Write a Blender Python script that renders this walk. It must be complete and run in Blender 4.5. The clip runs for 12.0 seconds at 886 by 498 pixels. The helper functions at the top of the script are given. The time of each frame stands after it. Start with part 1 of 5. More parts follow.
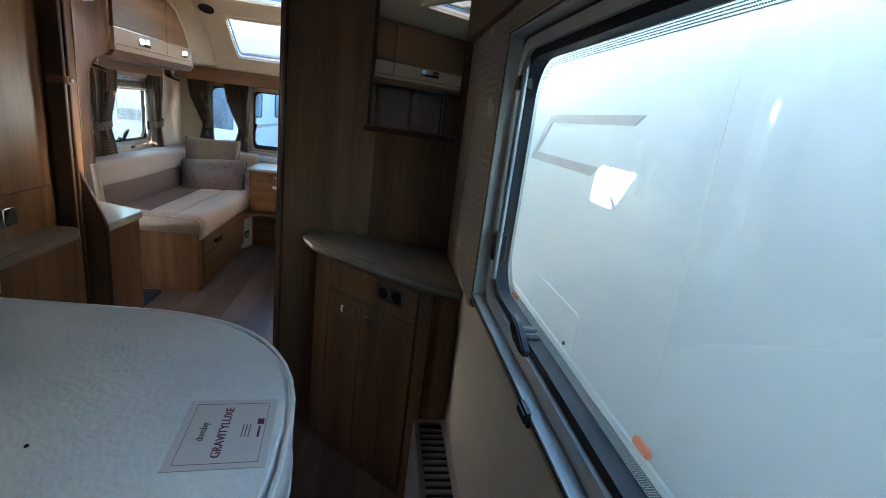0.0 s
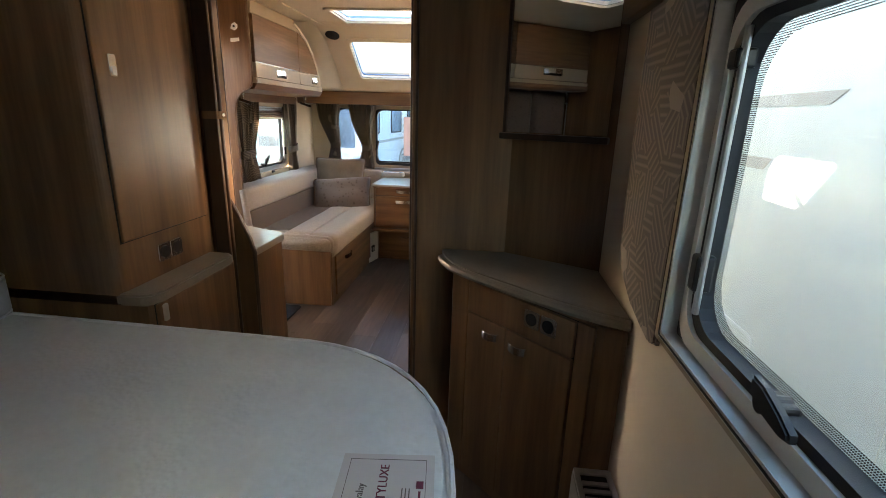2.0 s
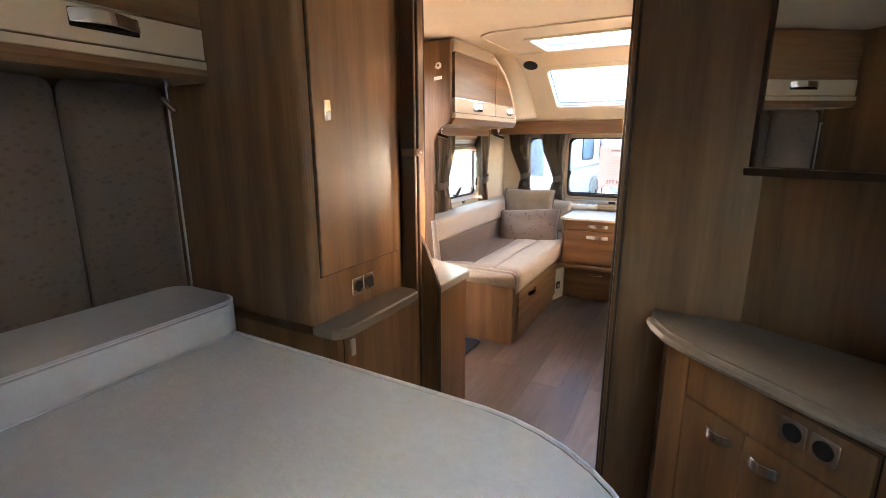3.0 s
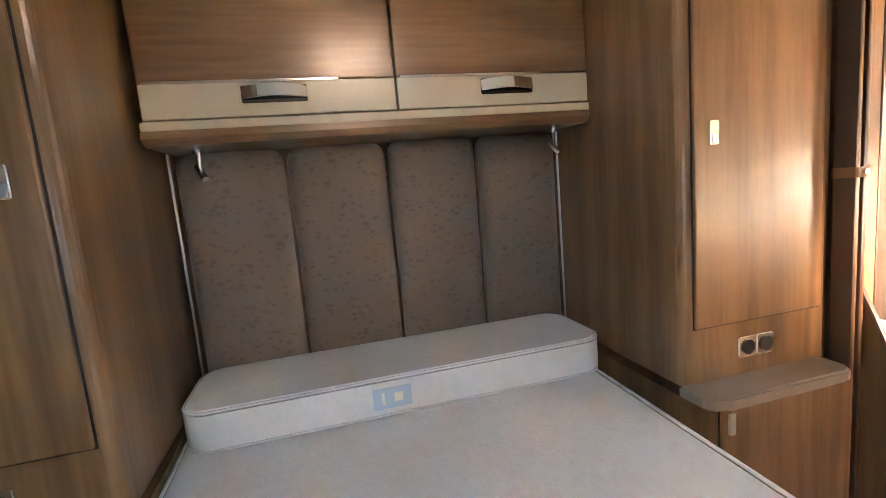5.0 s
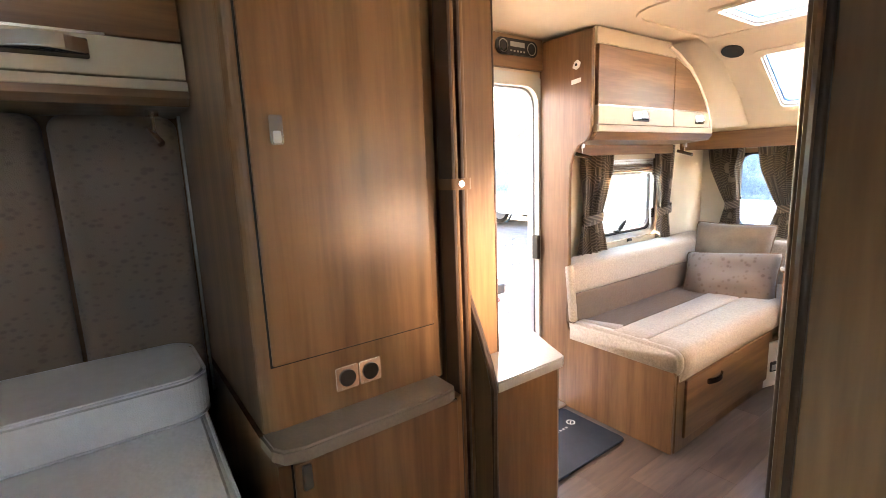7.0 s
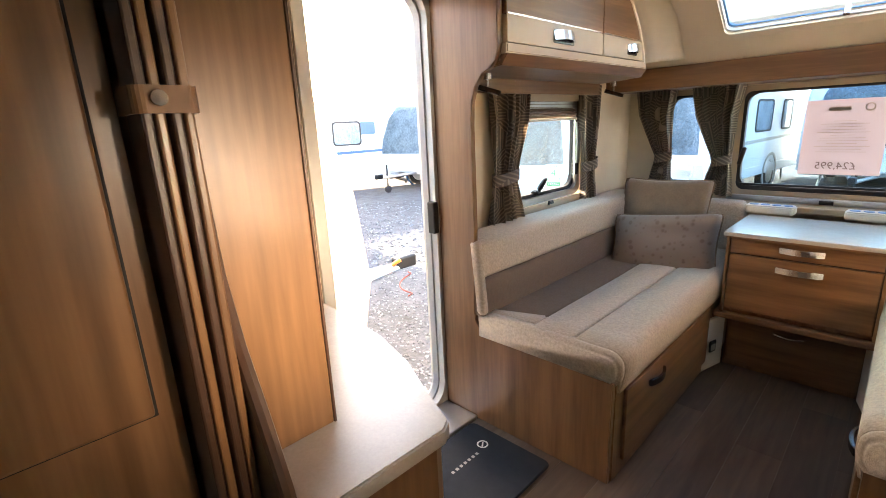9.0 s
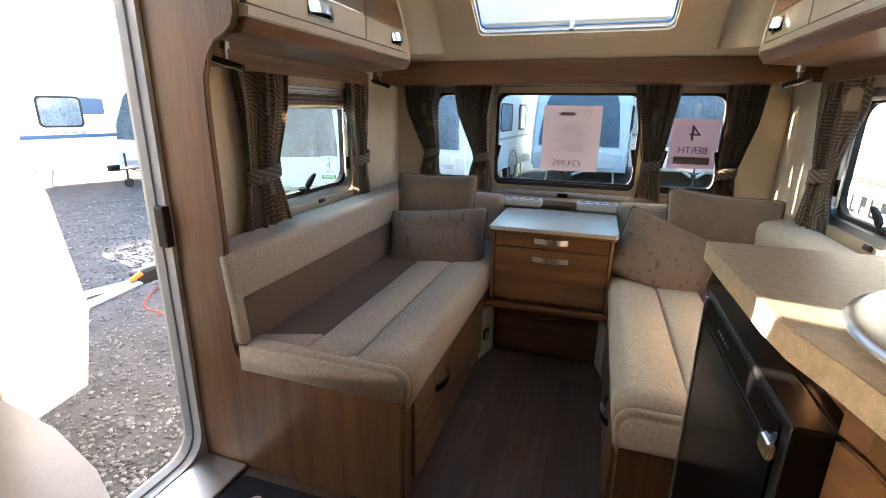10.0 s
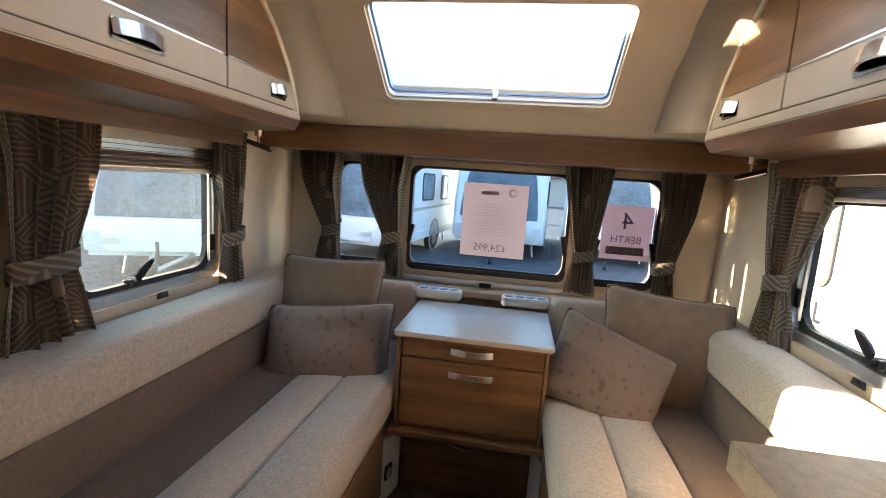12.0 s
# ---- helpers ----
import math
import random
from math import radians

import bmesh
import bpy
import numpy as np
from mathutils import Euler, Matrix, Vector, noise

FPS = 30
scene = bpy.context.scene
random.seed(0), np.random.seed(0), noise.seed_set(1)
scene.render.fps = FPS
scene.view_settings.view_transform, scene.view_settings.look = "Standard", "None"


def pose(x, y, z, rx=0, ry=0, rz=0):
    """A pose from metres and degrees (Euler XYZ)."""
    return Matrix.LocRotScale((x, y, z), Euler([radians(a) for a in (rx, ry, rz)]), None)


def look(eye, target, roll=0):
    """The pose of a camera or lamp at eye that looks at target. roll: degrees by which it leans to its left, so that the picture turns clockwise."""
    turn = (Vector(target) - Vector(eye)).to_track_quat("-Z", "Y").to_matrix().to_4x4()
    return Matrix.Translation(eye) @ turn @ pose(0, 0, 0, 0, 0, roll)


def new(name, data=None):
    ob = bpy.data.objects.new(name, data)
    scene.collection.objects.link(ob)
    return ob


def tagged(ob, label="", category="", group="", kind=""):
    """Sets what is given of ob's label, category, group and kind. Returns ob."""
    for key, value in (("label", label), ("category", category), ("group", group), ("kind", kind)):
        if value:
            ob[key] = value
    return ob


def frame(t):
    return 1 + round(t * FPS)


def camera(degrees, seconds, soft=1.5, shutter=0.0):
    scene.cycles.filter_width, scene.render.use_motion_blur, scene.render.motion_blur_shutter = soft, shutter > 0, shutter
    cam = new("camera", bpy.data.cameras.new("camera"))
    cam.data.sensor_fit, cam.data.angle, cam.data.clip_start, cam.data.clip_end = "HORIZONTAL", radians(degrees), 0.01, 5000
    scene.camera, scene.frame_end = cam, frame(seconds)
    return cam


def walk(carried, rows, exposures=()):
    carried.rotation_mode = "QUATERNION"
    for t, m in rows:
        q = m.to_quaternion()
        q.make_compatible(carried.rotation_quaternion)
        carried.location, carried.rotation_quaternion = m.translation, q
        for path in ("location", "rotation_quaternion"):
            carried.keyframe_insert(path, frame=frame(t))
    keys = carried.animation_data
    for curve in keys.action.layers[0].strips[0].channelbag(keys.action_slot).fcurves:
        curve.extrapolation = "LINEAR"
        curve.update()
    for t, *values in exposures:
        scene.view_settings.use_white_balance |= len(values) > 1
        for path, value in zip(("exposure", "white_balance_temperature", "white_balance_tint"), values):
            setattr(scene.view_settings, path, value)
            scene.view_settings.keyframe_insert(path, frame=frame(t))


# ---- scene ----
cam = camera(87.0, 12.0, soft=0.8)
PATH = [
    (0, (0.835, -0.022, 1.302), (1.123, 1.884, 0.765), 7.2),
    (0.5, (0.812, -0.014, 1.303), (0.865, 1.912, 0.768), 5.3),
    (1, (0.788, 0.0, 1.3), (0.703, 1.916, 0.733), 3.4),
    (1.5, (0.769, 0.045, 1.297), (0.646, 1.955, 0.716), 3.0),
    (2, (0.734, 0.151, 1.294), (0.549, 2.064, 0.742), 1.7),
    (2.5, (0.698, 0.26, 1.296), (0.367, 2.154, 0.743), -0.5),
    (3, (0.647, 0.337, 1.315), (-0.275, 2.053, 0.86), -0.2),
    (3.5, (0.596, 0.421, 1.329), (-0.949, 1.637, 0.96), -0.4),
    (3.7, (0.612, 0.432, 1.336), (-1.106, 1.402, 1.012), -1.4),
    (5.3, (0.63, 0.511, 1.332), (-1.288, 1.008, 1.059), -5.1),
    (5.5, (0.632, 0.581, 1.338), (-1.232, 1.245, 1.044), -4.6),
    (6, (0.626, 0.78, 1.323), (-1.082, 1.772, 1.008), -3.2),
    (6.5, (0.645, 0.953, 1.306), (-0.999, 2.048, 0.992), -2.7),
    (7, (0.651, 1.144, 1.312), (-0.944, 2.3, 0.969), -2.3),
    (7.2, (0.645, 1.199, 1.31), (-0.93, 2.377, 0.946), -2.1),
    (8.8, (0.312, 1.67, 1.23), (-1.114, 2.974, 0.713), -2.8),
    (9, (0.271, 1.729, 1.231), (-1.098, 3.094, 0.715), -2.7),
    (9.5, (0.214, 1.841, 1.226), (-0.86, 3.436, 0.675), -0.3),
    (10, (0.174, 1.958, 1.219), (-0.415, 3.784, 0.654), 0.8),
    (10.5, (0.123, 2.035, 1.227), (-0.114, 3.955, 0.719), 2.0),
    (11, (0.119, 2.144, 1.222), (-0.048, 4.086, 0.772), 2.4),
    (11.5, (0.144, 2.339, 1.254), (-0.091, 4.296, 0.92), 2.6),
    (12, (0.124, 2.47, 1.257), (-0.172, 4.427, 0.971), 3.9),
]
EXPOSURES = [(0.0, 4.05, 6000, 15), (1.5, 4.15, 6950, 17), (2.5, 4.85, 7500, 25), (3.0, 5.4, 7550, 27), (3.5, 5.83, 7550, 28), (5.5, 6.6, 7650, 28), (7.0, 5.84, 7250, 24), (9.0, 4.6, 7150, 19), (10.0, 3.88, 6850, 18), (11.0, 4.06, 6950, 22), (12.0, 3.96, 6950, 22)]
walk(cam, [(t, look(eye, target, roll)) for t, eye, target, roll in PATH], EXPOSURES)

# ---- light ----
SUN_AZ, SUN_EL = 79.5, 9.5   # degrees left of the caravan's nose; height
world = bpy.data.worlds.new("sky")
scene.world = world
world.use_nodes = True
wn = world.node_tree.nodes
sky = wn.new("ShaderNodeTexSky")
sky.sky_type, sky.sun_disc = "NISHITA", False
sky.sun_elevation, sky.sun_rotation = radians(SUN_EL), radians(-SUN_AZ)
sky.air_density, sky.dust_density, sky.ozone_density = 1.0, 2.0, 1.5
wn["Background"].inputs["Strength"].default_value = 0.15
world.node_tree.links.new(sky.outputs[0], wn["Background"].inputs[0])
sun = new("sun", bpy.data.lights.new("sun", "SUN"))
sun.data.energy, sun.data.angle, sun.data.color = 5.0, radians(0.5), (1.0, 0.86, 0.66)
sun_from = Vector((-math.sin(radians(SUN_AZ)) * math.cos(radians(SUN_EL)), math.cos(radians(SUN_AZ)) * math.cos(radians(SUN_EL)), math.sin(radians(SUN_EL))))
sun.matrix_world = look(sun_from * 30, (0, 0, 0))


def fill_lamp(name, m, w, h, power, color):
    """An added area lamp in a window opening, standing in for light bounced in."""
    lamp = new(name, bpy.data.lights.new(name, "AREA"))
    lamp.data.shape, lamp.data.size, lamp.data.size_y = "RECTANGLE", w, h
    lamp.data.energy, lamp.data.color, lamp.data.spread = power, color, radians(24)
    lamp.matrix_world = m
    lamp.visible_camera = True
    return lamp


# Invented warm lamp that brightens the tall panel, for light bounced off the neighbour.
fill_lamp("kitchen_bounce_fill", look((1.135, 2.44, 1.23), (-0.4, 2.25, 1.0)), 0.50, 0.33, 0.22, (1.0, 0.82, 0.60))

# ---- materials ----
MATS = {}


def material(name, color, rough=0.5, metal=0.0, grain=None, var=0.15, scale=20.0, bump=0.0, bump_scale=200.0, sheen=0.0, coat=0.0, spec=0.5, island=0.0, piece=0.0, dimple=0.0):
    """A principled surface whose colour varies at two scales. grain: (x, y, z) stretch of the pattern."""
    m = bpy.data.materials.new(name)
    m.use_nodes = True
    nt = m.node_tree
    n, l = nt.nodes, nt.links
    b = n["Principled BSDF"]
    b.inputs["Roughness"].default_value, b.inputs["Metallic"].default_value = rough, metal
    b.inputs["Specular IOR Level"].default_value = spec
    b.inputs["Sheen Weight"].default_value = sheen
    b.inputs["Coat Weight"].default_value = coat
    tc = n.new("ShaderNodeTexCoord")
    mp = n.new("ShaderNodeMapping")
    mp.inputs["Scale"].default_value = grain or (1, 1, 1)
    l.new(tc.outputs["Object"], mp.inputs["Vector"])
    fine, broad = n.new("ShaderNodeTexNoise"), n.new("ShaderNodeTexNoise")
    fine.inputs["Scale"].default_value, fine.inputs["Detail"].default_value, fine.inputs["Distortion"].default_value = scale, 6, 0.6
    broad.inputs["Scale"].default_value, broad.inputs["Detail"].default_value = scale / 7, 3
    l.new(mp.outputs[0], fine.inputs["Vector"])
    l.new(mp.outputs[0], broad.inputs["Vector"])
    mixf = n.new("ShaderNodeMath")
    mixf.operation = "MULTIPLY_ADD"
    mixf.inputs[1].default_value = 0.55
    half = n.new("ShaderNodeMath")
    half.operation = "MULTIPLY"
    half.inputs[1].default_value = 0.45
    l.new(broad.outputs[0], half.inputs[0])
    l.new(fine.outputs[0], mixf.inputs[0])
    l.new(half.outputs[0], mixf.inputs[2])
    ramp = n.new("ShaderNodeValToRGB")
    lo = [c * (1 - var) for c in color]
    hi = [min(1.0, c * (1 + var)) for c in color]
    ramp.color_ramp.elements[0].position, ramp.color_ramp.elements[1].position = 0.35, 0.65
    ramp.color_ramp.elements[0].color, ramp.color_ramp.elements[1].color = (*lo, 1), (*hi, 1)
    l.new(mixf.outputs[0], ramp.inputs[0])
    out = ramp.outputs[0]
    if island or piece:
        src = n.new("ShaderNodeNewGeometry").outputs["Random Per Island"] if island else n.new("ShaderNodeObjectInfo").outputs["Random"]
        hsv = n.new("ShaderNodeHueSaturation")
        rng = n.new("ShaderNodeMapRange")
        k = island or piece
        rng.inputs["To Min"].default_value, rng.inputs["To Max"].default_value = 1 - k, 1 + k
        l.new(src, rng.inputs[0])
        l.new(rng.outputs[0], hsv.inputs["Value"])
        l.new(out, hsv.inputs["Color"])
        out = hsv.outputs[0]
    l.new(out, b.inputs["Base Color"])
    if bump:
        bt, bn = n.new("ShaderNodeTexNoise"), n.new("ShaderNodeBump")
        bt.inputs["Scale"].default_value, bt.inputs["Detail"].default_value = bump_scale, 3
        bn.inputs["Strength"].default_value, bn.inputs["Distance"].default_value = bump, 0.003
        l.new(mp.outputs[0] if grain else tc.outputs["Object"], bt.inputs["Vector"])
        l.new(bt.outputs[0], bn.inputs["Height"])
        l.new(bn.outputs[0], b.inputs["Normal"])
    if dimple:
        vt, vb = n.new("ShaderNodeTexVoronoi"), n.new("ShaderNodeBump")
        vt.feature = "SMOOTH_F1"
        vt.inputs["Scale"].default_value = dimple
        vb.inputs["Strength"].default_value, vb.inputs["Distance"].default_value = 0.32, 0.004
        l.new(tc.outputs["Object"], vt.inputs["Vector"])
        l.new(vt.outputs["Distance"], vb.inputs["Height"])
        l.new(vb.outputs[0], b.inputs["Normal"])
    MATS[name] = m
    return m


def wood_material(name, color, grain):
    """Satin laminate with a cathedral figure, fine pores and broad changes of tone. grain: stretch along each axis."""
    m = bpy.data.materials.new(name)
    m.use_nodes = True
    n, l = m.node_tree.nodes, m.node_tree.links
    b = n["Principled BSDF"]
    b.inputs["Roughness"].default_value, b.inputs["Specular IOR Level"].default_value = 0.34, 0.5
    b.inputs["Coat Weight"].default_value, b.inputs["Coat Roughness"].default_value = 0.22, 0.2
    tc, mp = n.new("ShaderNodeTexCoord"), n.new("ShaderNodeMapping")
    mp.inputs["Scale"].default_value = grain
    l.new(tc.outputs["Object"], mp.inputs["Vector"])

    def noise_tex(scale, detail, distortion=0.0):
        t = n.new("ShaderNodeTexNoise")
        t.inputs["Scale"].default_value, t.inputs["Detail"].default_value, t.inputs["Distortion"].default_value = scale, detail, distortion
        l.new(mp.outputs[0], t.inputs["Vector"])
        return t.outputs[0]

    def math_node(op, a, k):
        t = n.new("ShaderNodeMath")
        t.operation = op
        l.new(a, t.inputs[0])
        if isinstance(k, float):
            t.inputs[1].default_value = k
        else:
            l.new(k, t.inputs[1])
        return t.outputs[0]

    rings = math_node("SINE", math_node("MULTIPLY", noise_tex(2.6, 1, 0.3), 52.0), 0.0)
    figure = math_node("MULTIPLY", rings, 0.085)
    pores = math_node("MULTIPLY", noise_tex(75.0, 3), 0.42)
    tone = math_node("MULTIPLY", noise_tex(4.0, 4, 0.8), 0.58)
    fac = math_node("ADD", math_node("ADD", figure, pores), tone)
    ramp = n.new("ShaderNodeValToRGB")
    e = ramp.color_ramp.elements
    e[0].position, e[1].position = 0.34, 0.66
    e[0].color, e[1].color = (*[c * k for c, k in zip(color, (0.68, 0.66, 0.64))], 1), (*[c * k for c, k in zip(color, (1.28, 1.31, 1.34))], 1)
    l.new(fac, ramp.inputs[0])
    l.new(ramp.outputs[0], b.inputs["Base Color"])
    bn = n.new("ShaderNodeBump")
    bn.inputs["Strength"].default_value, bn.inputs["Distance"].default_value = 0.06, 0.002
    l.new(pores, bn.inputs["Height"])
    l.new(bn.outputs[0], b.inputs["Normal"])
    MATS[name] = m
    return m


WOOD = (0.205, 0.105, 0.047)
wood_z = wood_material("walnut laminate upright grain", WOOD, (1, 1, 0.07))
wood_y = wood_material("walnut laminate level grain", WOOD, (1, 0.07, 1))
wood_x = wood_material("walnut laminate cross grain", WOOD, (0.07, 1, 1))
# Dark foil of strips and posts; also paints the shade in gaps and folds.
wood_dark = material("dark walnut foil and shade", (0.06, 0.03, 0.018), 0.35, grain=(9, 9, 0.5), var=0.25, scale=6)
wall_mat = material("beige wall board", (0.70, 0.61, 0.48), 0.55, var=0.04, scale=8, bump=0.1, bump_scale=300)
ceil_mat = material("cream ceiling lining", (0.66, 0.56, 0.425), 0.6, var=0.03, scale=6, bump=0.1, bump_scale=350)
cream = material("cream gloss laminate", (0.50, 0.41, 0.30), 0.25, var=0.03, scale=10)
white_plastic = material("white plastic", (0.75, 0.74, 0.70), 0.35, var=0.03)
grey_plastic = material("grey plastic", (0.35, 0.35, 0.34), 0.4, var=0.05)
black_plastic = material("black plastic", (0.010, 0.010, 0.011), 0.35, var=0.1, spec=0.35)
black_gloss = material("black gloss glass", (0.004, 0.004, 0.005), 0.22, var=0.1, spec=0.1)
rubber = material("black rubber", (0.02, 0.02, 0.022), 0.7, var=0.15, bump=0.2, bump_scale=500)
mat_blue = material("dark blue rubber mat", (0.014, 0.020, 0.028), 0.75, spec=0.2, var=0.2, bump=0.3, bump_scale=400)
chrome = material("chrome", (0.88, 0.88, 0.88), 0.2, metal=1.0, var=0.03)
alu = material("brushed aluminium", (0.6, 0.61, 0.62), 0.32, metal=1.0, var=0.06)
gunmetal = material("dark chrome", (0.16, 0.155, 0.15), 0.15, metal=1.0, var=0.05)
alu_white = material("white painted aluminium", (0.66, 0.64, 0.58), 0.35, var=0.03)
worktop_beige = material("speckled beige worktop", (0.44, 0.375, 0.28), 0.42, var=0.22, scale=420, spec=0.35)
worktop_grey = material("taupe laminate shelf", (0.25, 0.205, 0.16), 0.32, var=0.10, scale=120)
worktop_pale = material("pale laminate top", (0.47, 0.435, 0.385), 0.25, var=0.06, scale=150)
sofa_light = material("oatmeal woven fabric", (0.475, 0.40, 0.31), 0.9, var=0.28, scale=800, bump=0.5, bump_scale=420, sheen=0.3)
sofa_dark = material("taupe woven fabric", (0.155, 0.108, 0.073), 0.9, var=0.2, scale=640, bump=0.4, bump_scale=420, sheen=0.2)
mattress_mat = material("white quilted ticking", (0.70, 0.72, 0.75), 0.85, var=0.05, scale=40, sheen=0.2, dimple=95.0)
ticking_plain = material("white brushed ticking", (0.70, 0.71, 0.73), 0.85, var=0.05, scale=30, bump=0.3, bump_scale=300, sheen=0.2)
piping_mat = material("white piping", (0.74, 0.76, 0.80), 0.7, var=0.04)
carpet_dark = material("brown binding", (0.10, 0.07, 0.05), 0.8, var=0.1)
floor_mat = material("grey brown vinyl plank", (0.118, 0.080, 0.055), 0.30, grain=(6, 0.6, 6), var=0.30, scale=7, bump=0.05, bump_scale=60, piece=0.22)
gravel_mat = material("grey gravel", (0.060, 0.066, 0.076), 0.9, var=0.5, scale=30, bump=1.0, bump_scale=60)
stone_mat = material("gravel stones", (0.135, 0.148, 0.165), 0.85, var=0.3, scale=50, island=0.55)
van_white = material("white caravan panel", (0.63, 0.655, 0.68), 0.3, var=0.03, scale=3)
van_cream = material("dulled white caravan panel", (0.55, 0.575, 0.57), 0.3, var=0.05, scale=3)
van_grey = material("grey caravan graphics", (0.36, 0.33, 0.30), 0.4, var=0.05)
# Pale blue base colour paints the sky's reflection into the dark glazing.
van_glass = material("tinted caravan glazing with painted sky sheen", (0.19, 0.25, 0.30), 0.06, var=0.35)
van_blue = material("blue vinyl graphics", (0.03, 0.10, 0.22), 0.35, var=0.08)
roof_tile = material("brown roof tiles", (0.13, 0.08, 0.06), 0.8, var=0.2)
brick_mat = material("render wall", (0.45, 0.40, 0.36), 0.85, var=0.1)
tyre_mat = material("tyre", (0.02, 0.02, 0.02), 0.8, var=0.2)
orange = material("orange lens", (0.75, 0.16, 0.03), 0.3, var=0.05)
red_paint = material("red plastic", (0.26, 0.06, 0.045), 0.4, var=0.05)
green_paper = material("green sticker", (0.06, 0.32, 0.14), 0.6, var=0.03)
ink = material("grey ink", (0.16, 0.13, 0.13), 0.8, var=0.02)
ink_purple = material("purple ink", (0.10, 0.06, 0.13), 0.8, var=0.02)
ink_maroon = material("maroon ink", (0.16, 0.02, 0.05), 0.8, var=0.02)


def paper_material(name, color):
    """Thin paper that lets daylight glow through it."""
    m = bpy.data.materials.new(name)
    m.use_nodes = True
    n, l = m.node_tree.nodes, m.node_tree.links
    n.remove(n["Principled BSDF"])
    df, tl, mx, nz, hs = n.new("ShaderNodeBsdfDiffuse"), n.new("ShaderNodeBsdfTranslucent"), n.new("ShaderNodeMixShader"), n.new("ShaderNodeTexNoise"), n.new("ShaderNodeMix")
    hs.data_type = "RGBA"
    nz.inputs["Scale"].default_value = 60
    hs.inputs["A"].default_value, hs.inputs["B"].default_value = (*[c * 0.94 for c in color], 1), (*color, 1)
    l.new(nz.outputs[0], hs.inputs["Factor"])
    l.new(hs.outputs["Result"], df.inputs[0])
    l.new(hs.outputs["Result"], tl.inputs[0])
    mx.inputs[0].default_value = 0.55
    l.new(df.outputs[0], mx.inputs[1])
    l.new(tl.outputs[0], mx.inputs[2])
    l.new(mx.outputs[0], n["Material Output"].inputs[0])
    return m


pink_paper = paper_material("pale pink paper", (0.46, 0.43, 0.465))
violet_paper = paper_material("pale violet paper", (0.35, 0.31, 0.365))
label_paper = material("sheer label film", (0.60, 0.56, 0.57), 0.6, var=0.03)
blue_tape = material("pale blue label", (0.42, 0.55, 0.70), 0.5, var=0.05)
blue_cup = material("blue plastic cups", (0.12, 0.30, 0.55), 0.3, var=0.05)
leather = material("brown leather strap", (0.22, 0.11, 0.05), 0.5, var=0.1)
blind_mat = material("pleated brown blind", (0.20, 0.14, 0.10), 0.8, var=0.15, grain=(1, 1, 60), scale=8)
# Near-black of grilles; also paints the shade in door gaps.
black_hole = material("dark mesh and gap shade", (0.012, 0.011, 0.01), 0.7, var=0.2)

mirror_mat = bpy.data.materials.new("mirror")
mirror_mat.use_nodes = True
mb = mirror_mat.node_tree.nodes["Principled BSDF"]
mb.inputs["Base Color"].default_value, mb.inputs["Metallic"].default_value, mb.inputs["Roughness"].default_value = (0.82, 0.82, 0.82, 1), 1.0, 0.015


def glass_material(name, tint, gloss=0.05, rough=0.0):
    m = bpy.data.materials.new(name)
    m.use_nodes = True
    n, l = m.node_tree.nodes, m.node_tree.links
    n.remove(n["Principled BSDF"])
    tr, gl, mx = n.new("ShaderNodeBsdfTransparent"), n.new("ShaderNodeBsdfGlossy"), n.new("ShaderNodeMixShader")
    tr.inputs[0].default_value = (*tint, 1)
    gl.inputs["Roughness"].default_value = rough
    mx.inputs[0].default_value = gloss
    l.new(tr.outputs[0], mx.inputs[1])
    l.new(gl.outputs[0], mx.inputs[2])
    l.new(mx.outputs[0], n["Material Output"].inputs[0])
    return m


glass = glass_material("acrylic window glazing", (0.86, 0.92, 0.94))
# Dark tint added only to cut the daylight over the bed.
glass_dimmed = glass_material("dimmed roof light glazing", (0.30, 0.31, 0.31))
glass_tint = glass_material("tinted acrylic glazing", (0.62, 0.74, 0.80))


def hazy_material(name, tint, haze):
    """Glazing misted with dew: mostly clear, with some light scattered in it."""
    m = glass_material(name, tint)
    n, l = m.node_tree.nodes, m.node_tree.links
    mx, tl = n.new("ShaderNodeMixShader"), n.new("ShaderNodeBsdfTranslucent")
    nz, rg = n.new("ShaderNodeTexNoise"), n.new("ShaderNodeMapRange")
    tl.inputs[0].default_value = (0.85, 0.92, 0.94, 1)
    nz.inputs["Scale"].default_value, nz.inputs["Detail"].default_value = 2.5, 5
    rg.inputs["To Min"].default_value, rg.inputs["To Max"].default_value = haze * 0.5, haze * 1.5
    l.new(nz.outputs[0], rg.inputs[0])
    l.new(rg.outputs[0], mx.inputs[0])
    l.new(n["Mix Shader"].outputs[0], mx.inputs[1])
    l.new(tl.outputs[0], mx.inputs[2])
    l.new(mx.outputs[0], n["Material Output"].inputs[0])
    return m


def dotted_material(name):
    """Clear glazing printed with small black dots."""
    m = glass_material(name, (0.92, 0.95, 0.96), 0.02)
    n, l = m.node_tree.nodes, m.node_tree.links
    tc, vt, gt, mx, df = n.new("ShaderNodeTexCoord"), n.new("ShaderNodeTexVoronoi"), n.new("ShaderNodeMath"), n.new("ShaderNodeMixShader"), n.new("ShaderNodeBsdfDiffuse")
    vt.inputs["Scale"].default_value, vt.inputs["Randomness"].default_value = 300, 0.0
    gt.operation, gt.inputs[1].default_value = "LESS_THAN", 0.31
    df.inputs[0].default_value = (0.02, 0.02, 0.02, 1)
    l.new(tc.outputs["Object"], vt.inputs["Vector"])
    l.new(vt.outputs["Distance"], gt.inputs[0])
    l.new(gt.outputs[0], mx.inputs[0])
    l.new(n["Mix Shader"].outputs[0], mx.inputs[1])
    l.new(df.outputs[0], mx.inputs[2])
